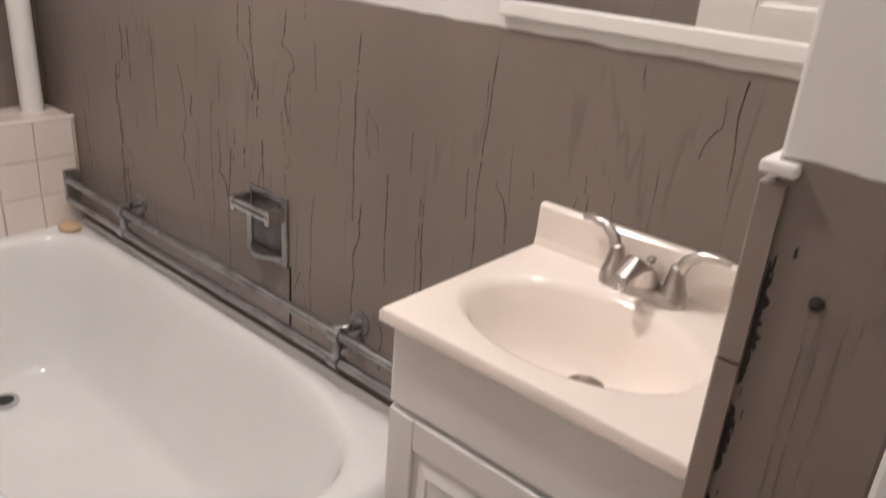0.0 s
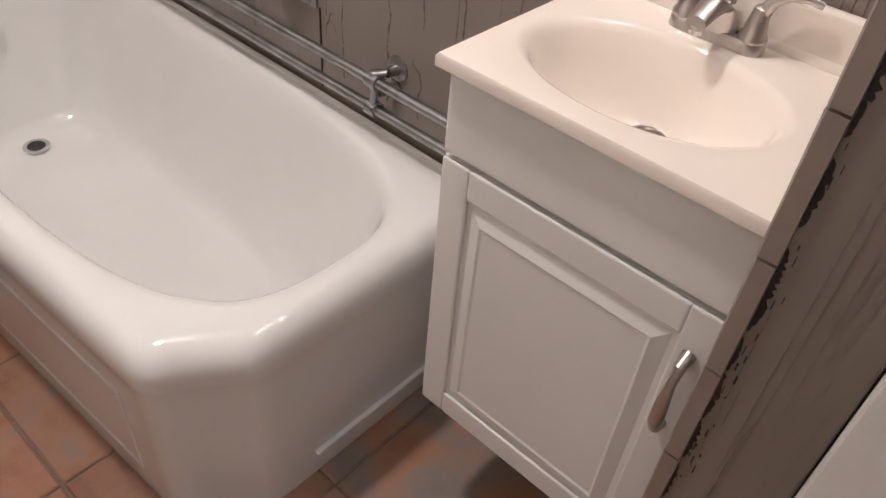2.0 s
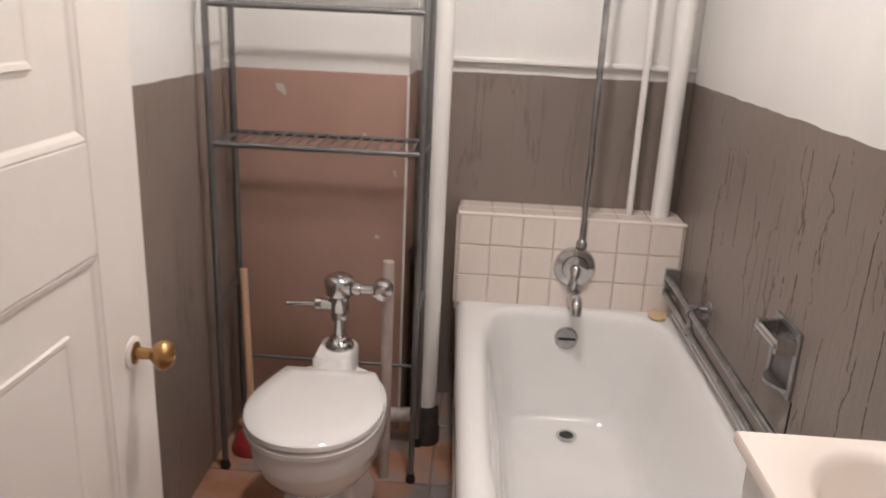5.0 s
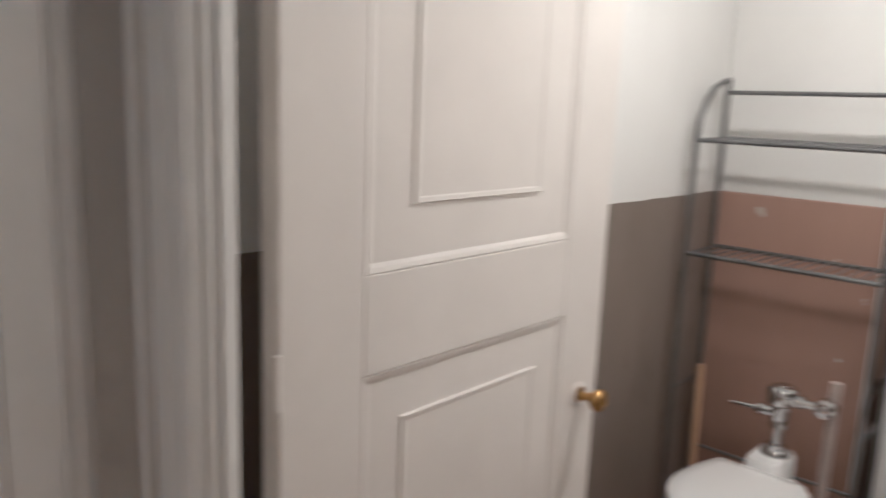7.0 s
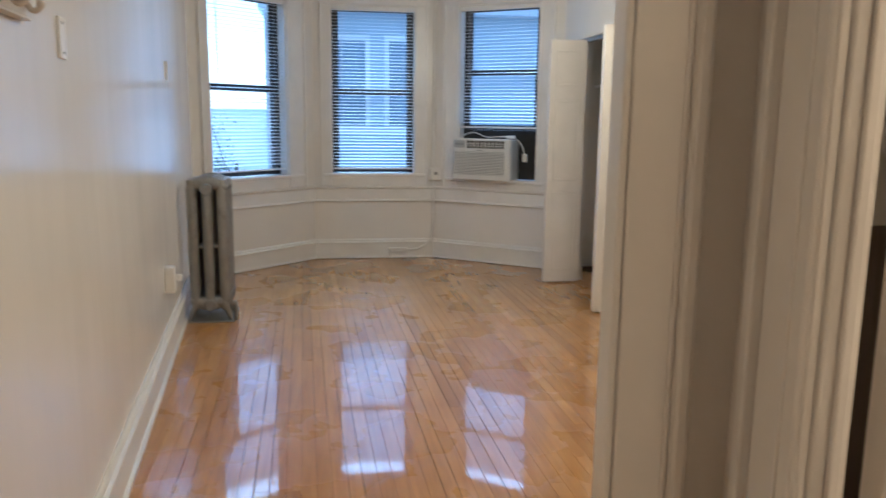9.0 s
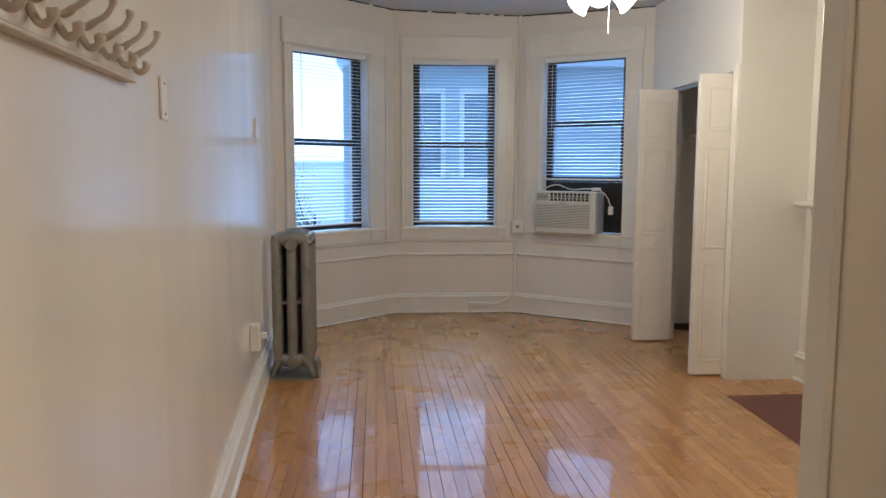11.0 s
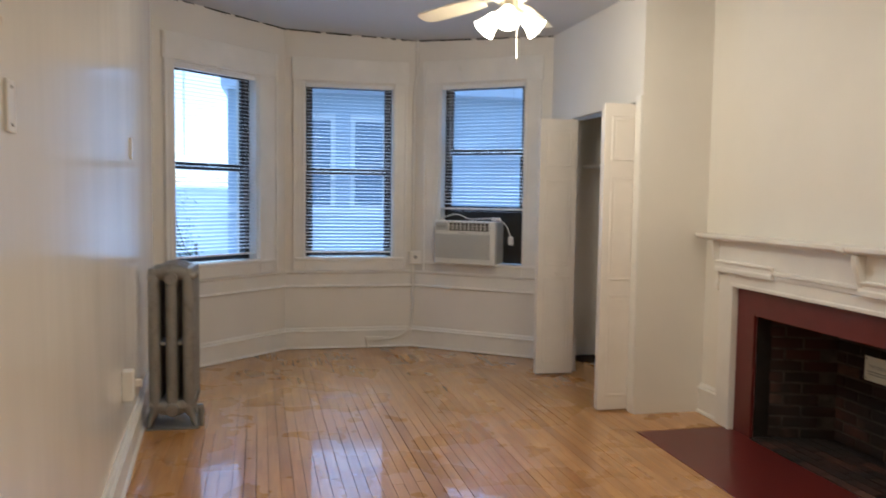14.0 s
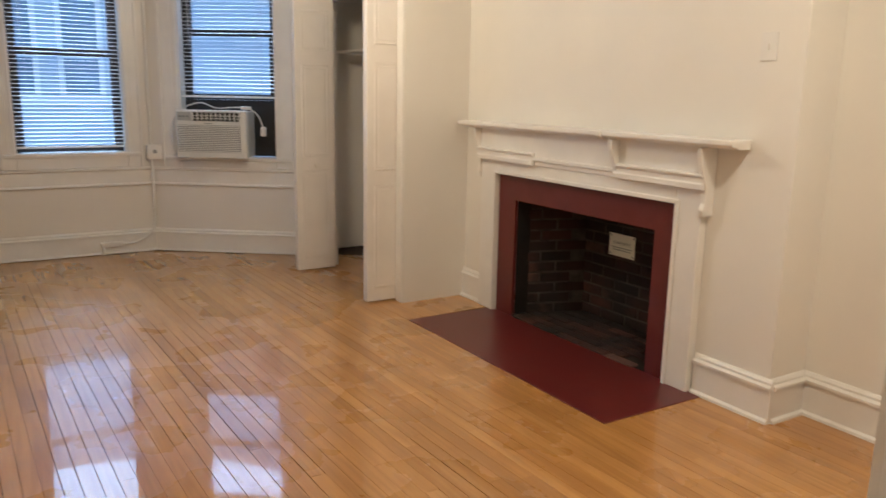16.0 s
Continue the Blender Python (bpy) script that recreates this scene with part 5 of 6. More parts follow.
part("socket", moved(bm, MF), surface("socket_grey", (0.3, 0.3, 0.3), 0.5, vary=0.1), ob_)
F("conduit", tube([(1.155, -0.032, 0.895), (1.155, -0.032, 2.25), (1.165, -0.03, 2.40), (1.185, -0.02, 2.5), (1.185, -0.02, 2.81)], 0.011, n=10), TRIM, smooth=True)
F("conduit", tube(wave([(1.155, -0.034, 0.775), (1.155, -0.034, 0.30), (1.13, -0.036, 0.18), (1.02, -0.040, 0.10), (0.90, -0.040, 0.085)]), 0.011, n=10), TRIM, smooth=True)
jb = thing("junction_box", (MF @ Vector((0.82, -0.04, 0.08))), "small white junction box on the baseboard", "junction box")
F("box_body", box(0.72, 0.90, -0.050, -0.022, 0.065, 0.105), TRIM, jb, bevel=0.004)
F("stub", tube([(0.74, -0.036, 0.065), (0.74, -0.036, 0.0)], 0.009, n=8), TRIM, jb)

# ---- radiator ----
SILVER = surface("silver_radiator_paint", (0.30, 0.295, 0.285), 0.42, 0.55, vary=0.12, scale=9, fine=60, relief=0.25, dirt=(0.10, 0.085, 0.07), dirt_amount=0.5)
mw, _ = frame_m(WEST0, WEST1)
rad = thing("radiator", (-1.24, 5.75, 0), "silver painted cast iron column radiator", "radiator")
ANG = math.degrees(math.atan2(WEST1[1] - WEST0[1], WEST1[0] - WEST0[0])) - 90


def radiator_section(y):
    """Three columns hung between an arched head and an arched foot."""
    m = pose(-1.243, y, 0, 0, 0, ANG)
    sec = None
    for z, sg_, nm in ((0.90, 1, "section"), (0.155, -1, "section_foot")):
        rings = []
        for k in range(13):
            x = -0.128 + 0.256 * k / 12
            t = abs(x) / 0.128
            h = 0.048 * (1 - 0.55 * t ** 3)
            zc = z + sg_ * (0.035 * (1 - t ** 2.5))
            rings.append([(x, 0.031 * math.cos(a), zc + h * math.sin(a)) for a in [2 * math.pi * j / 12 for j in range(12)]])
        ob = part(nm, moved(loft(rings), m), SILVER, sec or rad, smooth=True)
        sec = sec or ob
    for cx in (-0.095, 0.0, 0.095):
        rings = []
        for z in (0.10, 0.13, 0.5, 0.56, 0.85, 0.93, 0.955):
            wx, wy = (0.034, 0.031) if z not in (0.10, 0.955) else (0.028, 0.026)
            rings.append([(cx + wx * math.cos(t), wy * math.sin(t), z) for t in [2 * math.pi * k / 14 for k in range(14)]])
        part("column", moved(loft(rings), m), SILVER, sec, smooth=True)
    for x0 in (-0.062, 0.033):
        part("web", moved(box(x0, x0 + 0.029, -0.014, 0.014, 0.50, 0.522), m), SILVER, sec, bevel=0.004)


for k in range(5):
    radiator_section(5.60 + 0.070 * k)
for z in (0.115, 0.895):
    part("hub", lathe([(0.030, 0), (0.040, 0.004), (0.040, 0.016), (0.034, 0.024), (0.0, 0.026)], pose(-1.240, 5.572, z, 90, 0, ANG), n=24), SILVER, rad, "round end plug", smooth=True)
for y in (5.60, 5.88):
    for sx in (-1, 1):
        cx = -1.243 + sx * 0.10 - (y - 5.6) * 0.085
        bm = tube([(cx - sx * 0.02, y, 0.13), (cx + sx * 0.012, y, 0.07), (cx + sx * 0.034, y, 0.008)], [0.036, 0.022, 0.016], n=10)
        part("foot", bm, SILVER, rad, smooth=True)
part("air_vent", tube([(-1.236, 5.566, 0.70), (-1.236, 5.546, 0.70), (-1.236, 5.545, 0.735)], 0.009, n=10), SILVER, rad, "small silver air vent", smooth=True)
part("valve", tube([(-1.10, 5.62, 0.115), (-1.085, 5.62, 0.115), (-1.08, 5.62, 0.10), (-1.08, 5.62, 0.0)], [0.02, 0.022, 0.018, 0.014], n=12), SILVER, rad, smooth=True)
part("floor_pan", box(-1.385, -1.09, 5.545, 5.93, 0.0005, 0.006), surface("pan_grey", (0.26, 0.25, 0.23), 0.5, 0.3, vary=0.2), rad, "grey metal pan")

# ---- west wall fittings ----
def on_west(u, z, d=0.0):
    """A place on the west wall: metres along it from (-1.235, 3.33), height, and distance out of it."""
    du = Vector((WEST1[0] - WEST0[0], WEST1[1] - WEST0[1])).normalized()
    b = Vector(WEST0) + du * ((Vector((-1.235, 3.33)) - Vector(WEST0)).dot(du) + u) + Vector((du.y, -du.x)) * d
    return Vector((b.x, b.y, z))


def west_m(u, z):
    p = on_west(u, z)
    return pose(p.x, p.y, p.z, 0, 0, ANG + 90)     # u along x, out of the wall along -y


hk = thing("coat_hook_rail", on_west(-1.30, 1.62), "white painted rail of iron coat hooks", "hook rail")
HOOK = surface("painted_hook", (0.60, 0.55, 0.49), 0.38, vary=0.06, scale=20, relief=0.1)
part("back_board", moved(box(-0.60, 0.29, -0.018, -0.001, -0.012, 0.078), west_m(-1.27, 1.604)), HOOK, hk, bevel=0.004)
part("lower_edge", moved(box(-0.605, 0.295, -0.026, -0.001, -0.020, -0.0125), west_m(-1.27, 1.604)), HOOK, hk, bevel=0.003)
for k in range(7):
    m = west_m(-1.0 - k * 0.115, 1.640)
    h = part("hook", moved(tube(wave([(0, -0.018, 0.0), (0.002, -0.034, 0.003), (0, -0.048, 0.012), (0, -0.064, 0.022), (0, -0.075, 0.038), (0, -0.079, 0.054)], 4), [0.007] * 8 + [0.0055] * 9 + [0.007, 0.0085, 0.009, 0.007], n=10), m), HOOK, hk, smooth=True)
    part("lower_prong", moved(tube(wave([(0, -0.018, 0.01), (0, -0.026, -0.022), (0, -0.036, -0.034), (0, -0.049, -0.029), (0, -0.054, -0.012)], 4), [0.007] * 12 + [0.0065, 0.008, 0.009, 0.010, 0.008], n=10), m), HOOK, h, smooth=True)
pl = thing("blank_plate", on_west(-0.60, 1.58), "white blank wall plate with two screws", "wall plate")
part("plate", moved(box(-0.034, 0.034, -0.008, -0.001, 0, 0.114), west_m(-0.60, 1.525)), TRIM, pl, bevel=0.002)
for z in (0.016, 0.098):
    part("screw", moved(lathe([(0.004, 0), (0.003, 0.002), (0.0, 0.002)], pose(0, -0.008, z, 90, 0, 0), n=10), west_m(-0.60, 1.525)), DARKMETAL, pl)
st = thing("wall_strip", on_west(1.97, 1.63), "thin white plastic strip on the wall", "strip")
part("strip", moved(box(-0.012, 0.012, -0.012, -0.001, 0, 0.116), west_m(1.97, 1.576)), TRIM, st, bevel=0.003)
wo = thing("outlet_adapter", on_west(1.46, 0.46), "white outlet box with a plugged-in adapter", "outlet")
part("box_body", moved(box(-0.04, 0.04, -0.052, -0.001, 0, 0.145), west_m(1.48, 0.386)), TRIM, wo, bevel=0.005)
part("adapter", moved(box(-0.004, 0.028, -0.085, -0.052, 0.05, 0.085), west_m(1.53, 0.386)), TRIM, wo, bevel=0.004)

# steam pipe near the ceiling on the west wall
sp_ = thing("sprinkler_pipe", on_west(1.6, 2.58, 0.12), "white painted pipe running under the ceiling", "pipe")
part("pipe_run", tube([on_west(-0.8, 2.655, 0.13), on_west(2.05, 2.58, 0.13), on_west(2.10, 2.565, 0.13)], 0.021, n=14), TRIM, sp_, smooth=True)
part("elbow", tube([on_west(2.03, 2.572, 0.13), on_west(2.11, 2.566, 0.13), on_west(2.12, 2.563, 0.11), on_west(2.12, 2.562, 0.0)], [0.026, 0.027, 0.022, 0.020], n=14), TRIM, sp_, smooth=True)
part("sprinkler_head", tube([on_west(2.05, 2.59, 0.13), on_west(2.06, 2.60, 0.20), on_west(2.06, 2.60, 0.205), on_west(2.06, 2.60, 0.23)], [0.014, 0.011, 0.019, 0.016], n=12), DARKMETAL, sp_, "dark sprinkler head", smooth=True)
part("hanger", tube([on_west(1.95, 2.58, 0.13), on_west(1.95, 2.835, 0.13)], 0.004, n=6), TRIM, sp_)

# ---- closet with folding doors ----
def bifold(x0, x1, y, face, name_label):
    """Two leaves folded flat against one another; the outer leaf shows its three raised panels."""
    t = thing("folding_door", ((x0 + x1) / 2, y, 0.01), name_label, "closet door", "closet folding doors")
    for k in range(2):
        yy = y + 0.034 * k * (1 if face > 0 else 1)
        lf = part("leaf", box(x0 + 0.004 * k, x1 - 0.002 * k, yy, yy + 0.028, 0.012, 2.012), DOORWHITE, t, bevel=0.003)
        if k == 0:
            for za, zb in ((0.10, 0.775), (0.87, 1.54), (1.645, 1.93)):
                o = lambda i, d: [(x0 + 0.05 + i, yy - d, za + i), (x1 - 0.045 - i, yy - d, za + i), (x1 - 0.045 - i, yy - d, zb - i), (x0 + 0.05 + i, yy - d, zb - i)]
                bm = loft([o(0, 0.0005), o(0.004, 0.005), o(0.014, 0.0045), o(0.022, 0.002), o(0.03, 0.0045)], None, False, True)
                part("raised_panel", bm, DOORWHITE, lf)
    return t


b1 = bifold(1.352, 1.660, 6.555, 1, "white folding closet door folded open with a knob")
part("knob", lathe([(0.011, 0), (0.009, 0.012), (0.017, 0.02), (0.017, 0.028), (0.0, 0.032)], pose(1.506, 6.552, 0.81, 90, 0, 0), n=18), DOORWHITE, b1, "small white knob", smooth=True)
bifold(1.424, 1.70, 5.512, 1, "white folding closet door folded open by the corner")
part("trim_closet_casing", box(XC - 0.012, XC - 0.0005, 5.425, 5.505, 0, 2.06), TRIM, None, "white painted closet casing", "trim", "", "structure", bevel=0.003)
part("trim_closet_track", box(XC + 0.02, XC + 0.06, 5.505, 6.655, 2.0, 2.028), surface("track_steel", (0.3, 0.3, 0.3), 0.4, 0.8, vary=0.1), None, "metal closet door track", "track", "", "structure")

# ---- fireplace ----
MAROON = surface("maroon_paint", (0.115, 0.018, 0.016), 0.3, vary=0.12, scale=7, fine=70, relief=0.12, dirt=(0.25, 0.12, 0.10), dirt_amount=0.08)
SOOT = surface("soot", (0.013, 0.0085, 0.007), 0.9, vary=0.5, scale=7, fine=60, relief=0.4, dirt=(0.012, 0.011, 0.010), dirt_amount=0.9)
MORT = surface("sooty_mortar", (0.060, 0.048, 0.040), 0.9, vary=0.5, scale=9, relief=0.3, dirt=(0.012, 0.010, 0.009), dirt_amount=0.95)
SOOTBRICK = bpy.data.materials.new("sooty_red_brick")
n_, l_, b_ = nodes_of(SOOTBRICK)
nt_ = SOOTBRICK.node_tree
geo_ = n_.new("ShaderNodeNewGeometry")
soot_ = n_.new("ShaderNodeTexNoise")
soot_.inputs["Scale"].default_value, soot_.inputs["Detail"].default_value = 3.2, 6
l_.new(geo_.outputs["Position"], soot_.inputs[0])
hue_ = ramp(nt_, n_.new("ShaderNodeObjectInfo").outputs["Random"], [(0.0, (0.024, 0.010, 0.008)), (0.6, (0.042, 0.015, 0.011)), (0.85, (0.075, 0.028, 0.019)), (1.0, (0.13, 0.072, 0.057))])
c_ = mixc(nt_, ramp(nt_, soot_.outputs[0], [(0.40, (1, 1, 1)), (0.60, (0, 0, 0))]), hue_, (0.011, 0.008, 0.007))
l_.new(c_, b_.inputs["Base Color"])
b_.inputs["Roughness"].default_value = 0.85
bump(nt_, noise_tex(nt_, 70, 4), 0.4, 0.003, b_)
fp = thing("fireplace_mantel", (2.05, 4.3, 0), "white wooden fireplace mantel with moulded frieze", "mantel")
FX = FB[0]
ms = part("shelf", prism([(2.115, 1.150), (2.035, 1.150), (2.030, 1.158), (1.998, 1.162), (1.990, 1.170), (1.990, 1.190), (2.115, 1.192)], "y", 3.245, 5.345), TRIM, fp, bevel=0.003)
part("shelf_step", prism([(2.115, 1.150), (2.020, 1.150), (1.978, 1.164), (1.978, 1.188), (2.115, 1.1885)], "y", 4.02, 4.06), TRIM, ms, bevel=0.003)
part("frieze", box(2.062, FX - 0.001, 3.42, 5.19, 0.962, 1.150), TRIM, fp, bevel=0.003)
for y0, y1 in ((3.42, 3.98), (4.63, 5.19)):
    part("frieze_block", prism([(2.062, 0.962), (2.040, 0.962), (2.040, 0.985), (2.046, 0.992), (2.046, 1.012), (2.034, 1.022), (2.034, 1.030), (2.062, 1.034)], "y", y0, y1), TRIM, fp, bevel=0.002)
part("frieze_bracket", prism([(2.062, 1.0), (2.045, 1.0), (2.005, 1.10), (1.998, 1.150), (2.062, 1.150)], "y", 3.955, 3.985), TRIM, fp, bevel=0.002)
part("frieze_moulding", prism([(2.062, 0.985), (2.050, 0.990), (2.050, 1.004), (2.062, 1.010)], "y", 3.985, 4.63), TRIM, fp)
for y0, y1 in ((3.44, 3.583), (5.012, 5.175)):
    lg = part("pilaster", box(2.070, FX - 0.001, y0, y1, 0.0, 0.962), TRIM, fp, bevel=0.004)
    part("pilaster_edge", box(2.058, 2.0695, y1 - 0.022 if y0 < 4 else y0, y1 if y0 < 4 else y0 + 0.022, 0.0, 0.90), TRIM, lg, bevel=0.004)
for y in (3.425, 5.19):
    s = 1 if y < 4 else -1
    part("side_scroll", prism([(FX - 0.001, 0.84), (2.06, 0.84), (2.05, 0.87), (2.062, 0.90), (2.062, 0.962), (2.03, 1.05), (2.01, 1.148), (FX - 0.001, 1.148)], "y", y - 0.012, y + 0.014), TRIM, fp, bevel=0.003)
part("header_board", box(2.070, FX - 0.001, 3.5835, 5.0115, 0.880, 0.962), TRIM, fp, bevel=0.004)
part("header_edge", box(2.058, 2.0695, 3.583, 5.012, 0.880, 0.902), TRIM, fp, bevel=0.004)
su = thing("fireplace_surround", (2.1, 4.3, 0), "maroon painted fireplace surround", "fireplace", "", "")
part("left_slip", box(2.098, FX - 0.0015, 4.845, 5.0115, 0.004, 0.8795), MAROON, su)
part("right_slip", box(2.098, FX - 0.0015, 3.5835, 3.725, 0.004, 0.8795), MAROON, su)
part("top_slip", box(2.098, FX - 0.0015, 3.7255, 4.8445, 0.73, 0.8795), MAROON, su)
part("hearth_slab", box(1.49, 2.10, 3.365, 5.065, -0.011, 0.0035), MAROON, su, "maroon painted hearth slab", bevel=0.002)
for y0, y1, yy in ((3.725, 3.728, 1), (4.842, 4.845, -1)):
    part("reveal", box(2.1195, 2.22, y0, y1, 0.004, 0.73), SOOT, su, "sooty inner edge")
part("firebox_back_wall", box(2.62, 2.74, 3.70, 4.87, -0.02, 1.0), MORT, None, "sooty firebox back", "firebox", "", "structure")
part("firebox_roof", box(2.22, 2.74, 3.62, 4.95, 0.90, 1.0), SOOT, None, "sooty firebox roof", "firebox", "", "structure")
part("firebox_floor", box(2.10, 2.74, 3.62, 4.95, -0.06, 0.002), SOOT, None, "sooty firebox floor", "firebox", "", "structure")
fbw = thing("firebox_bricks", (2.4, 4.3, 0), "sooty brick lining of the fireplace", "brickwork", "", "structure")
BH, BL = 0.067, 0.205


def brick_mesh(name, l, h, d):
    bm = box(0, l, 0, d, 0, h)
    bmesh.ops.bevel(bm, geom=bm.edges[:], offset=0.004, segments=1, affect="EDGES")
    me = bpy.data.meshes.new(name)
    bm.to_mesh(me)
    bm.free()
    me.materials.append(SOOTBRICK)
    return me


br, bh_ = brick_mesh("brick", BL - 0.012, BH - 0.011, 0.05), brick_mesh("half_brick", BL / 2 - 0.012, BH - 0.011, 0.05)
part("mortar_back", box(2.578, 2.6195, 3.722, 4.868, 0.003, 0.90), MORT, fbw, "sooty mortar")
part("mortar_left", moved(box(0, 0.42, 0.004, 0.03, 0, 0.90), pose(2.20, 4.848, 0.0, 0, 0, -19)), MORT, fbw, "sooty mortar")
part("mortar_right", moved(box(0, 0.42, -0.03, -0.004, 0, 0.90), pose(2.20, 3.722, 0.0, 0, 0, 19)), MORT, fbw, "sooty mortar")
r_ = random.Random(9)
for j in range(12):
    z = 0.004 + j * BH
    for i in range(3):
        u = i * BL - (BL / 2 if j % 2 else 0)
        if u + BL > 0.47:
            continue
        me, u = (bh_, 0.0) if u < 0 else (br, u)
        piece("brick", me, fbw, pose(2.20, 4.848, 0, 0, 0, -19) @ pose(u, r_.uniform(-0.003, 0.001), z))
        piece("brick", me, fbw, pose(2.20, 3.722, 0, 0, 0, 19) @ pose(u, -0.05 + r_.uniform(-0.001, 0.003), z))
    for i in range(6):
        y = 3.74 + i * BL - (BL / 2 if j % 2 else 0)
        if y < 3.72 or y + BL > 4.90:
            continue
        piece("brick", br, fbw, pose(2.617 + r_.uniform(-0.002, 0.002), y, z, 0, 0, 90) @ pose(0, -0.004, 0))
for i in range(6):
    for j in range(7):
        y = 3.80 + i * BL - (BL / 2 if j % 2 else 0) * 0.8
        if 3.72 + 0.1 * j / 7 < y and y + BL < 4.86 - 0.1 * j / 7:
            piece("brick", br, fbw, pose(2.135 + j * BH, y, 0.004 + r_.uniform(0, 0.002), 0, 0, 90) @ Matrix.Diagonal((1, 1.1, 0.16, 1)))
sg = thing("warning_sign", (2.56, 4.395, 0.48), "pale printed notice hanging inside the fireplace", "sign")
part("card", box(2.560, 2.563, 4.290, 4.500, 0.42, 0.555), surface("sign_card", (0.85, 0.85, 0.66), 0.6, vary=0.03), sg)
TXT = surface("sign_ink", (0.30, 0.32, 0.22), 0.6, vary=0.1, relief=0)
wd = bpy.data.curves.new("heading", "FONT")
wd.body, wd.size, wd.align_x = "WARNING", 0.030, "CENTER"
wo_ = bpy.data.objects.new("heading", wd)
hm = bpy.data.meshes.new_from_object(wo_)
bpy.data.objects.remove(wo_)
hm.transform(Matrix(((0, 0, -1, 2.5592), (-1, 0, 0, 4.395), (0, 1, 0, 0.492), (0, 0, 0, 1))))
bm = bmesh.new()
bm.from_mesh(hm)
part("heading", bm, TXT, sg, "grey printed word WARNING")
for y in (4.302, 4.488):
    for z in (0.433, 0.542):
        part("screw", lathe([(0.005, 0), (0.004, 0.002), (0.0, 0.003)], pose(2.560, y, z, 0, -90, 0), n=10), DARKMETAL, sg)
for k, w in enumerate((0.16, 0.14)):
    part("text_bar", box(2.5585, 2.5598, 4.395 - w / 2, 4.395 + w / 2, 0.470 - k * 0.014, 0.475 - k * 0.014), TXT, sg, "grey unreadable line")
part("sign_wire", tube([(2.5615, 4.395, 0.555), (2.5615, 4.395, 0.90)], 0.0012, n=5), DARKMETAL, sg)
sw = thing("light_switch", (FX, 3.2, 1.55), "white light switch plate on the chimney breast", "switch")
part("plate", box(FX - 0.006, FX - 0.0005, 3.17, 3.245, 1.515, 1.63), TRIM, sw, bevel=0.002)
part("toggle", box(FX - 0.014, FX - 0.006, 3.203, 3.213, 1.56, 1.585), TRIM, sw, bevel=0.002)

# ---- ceiling fan ----
FANX, FANY = 0.60, 4.93
fan = thing("ceiling_fan", (FANX, FANY, CH), "cream ceiling fan with a lit three shade lamp", "ceiling fan")
CREAM = surface("cream_fan_enamel", (0.60, 0.54, 0.42), 0.35, vary=0.04, scale=8, relief=0.0)
T = lambda dz: pose(FANX, FANY, CH + dz)
part("canopy", lathe([(0.066, -0.0005), (0.068, -0.02), (0.055, -0.055), (0.034, -0.075), (0.015, -0.078)], T(0), n=32), CREAM, fan, smooth=True)
part("downrod", tube([(FANX, FANY, CH - 0.075), (FANX, FANY, CH - 0.175)], 0.0125, n=14), CREAM, fan, smooth=True)
part("motor_housing", lathe([(0.02, -0.165), (0.10, -0.172), (0.128, -0.185), (0.132, -0.20), (0.132, -0.262), (0.126, -0.275), (0.10, -0.282), (0.0, -0.282)], T(0), n=40), CREAM, fan, smooth=True)
part("vent_ring", lathe([(0.10, -0.282), (0.108, -0.286), (0.085, -0.312), (0.06, -0.318), (0.0, -0.318)], T(0), n=40), CREAM, fan, smooth=True)
for k in range(28):
    part("vent_slot", moved(box(0.070, 0.099, -0.0028, 0.0028, -0.0045, 0.0045), T(-0.300) @ pose(0, 0, 0, 0, 0, k * 360 / 28) @ pose(0, 0, 0.0, 0, -42, 0) @ pose(0.028, 0, -0.008)), DARKMETAL, fan, "dark vent slot")
part("switch_housing", lathe([(0.045, -0.315), (0.048, -0.33), (0.045, -0.375), (0.03, -0.385), (0.0, -0.385)], T(0), n=28), CREAM, fan, smooth=True)
for k in range(5):
    a = -18 + k * 72
    R_ = T(-0.290) @ pose(0, 0, 0, 0, 0, a)
    bl_ = bmesh.new()
    ring = [(0.19, -0.045), (0.24, -0.060), (0.50, -0.068), (0.62, -0.062), (0.65, -0.04), (0.66, 0.0), (0.65, 0.04), (0.62, 0.062), (0.50, 0.068), (0.24, 0.060), (0.19, 0.045)]
    loft([[(x, y, -0.003) for x, y in ring], [(x, y, 0.003) for x, y in ring]], bl_)
    bmesh.ops.recalc_face_normals(bl_, faces=bl_.faces[:])
    blade = part("blade", moved(bl_, R_ @ pose(0, 0, 0.008, 12, 3.0, 0)), CREAM, fan, "cream fan blade")
    arm = loft([[(0.085, -0.02, 0.0), (0.085, 0.02, 0.0), (0.085, 0.02, 0.006), (0.085, -0.02, 0.006)], [(0.15, -0.014, 0.004), (0.15, 0.014, 0.004), (0.15, 0.014, 0.010), (0.15, -0.014, 0.010)], [(0.24, -0.035, -0.006), (0.24, 0.035, 0.002), (0.24, 0.035, 0.008), (0.24, -0.035, 0.0)]])
    bmesh.ops.recalc_face_normals(arm, faces=arm.faces[:])
    part("blade_arm", moved(arm, R_ @ pose(0, 0, -0.006)), CREAM, blade, "cream blade bracket")
SHADE = bpy.data.materials.new("lit_frosted_glass")
sn, sl_, sb = nodes_of(SHADE)
sb.inputs["Base Color"].default_value = (0.9, 0.85, 0.75, 1)
sb.inputs["Roughness"].default_value = 0.4
sb.inputs["Emission Color"].default_value = (1.0, 0.80, 0.50, 1)
sb.inputs["Emission Strength"].default_value = 8.0
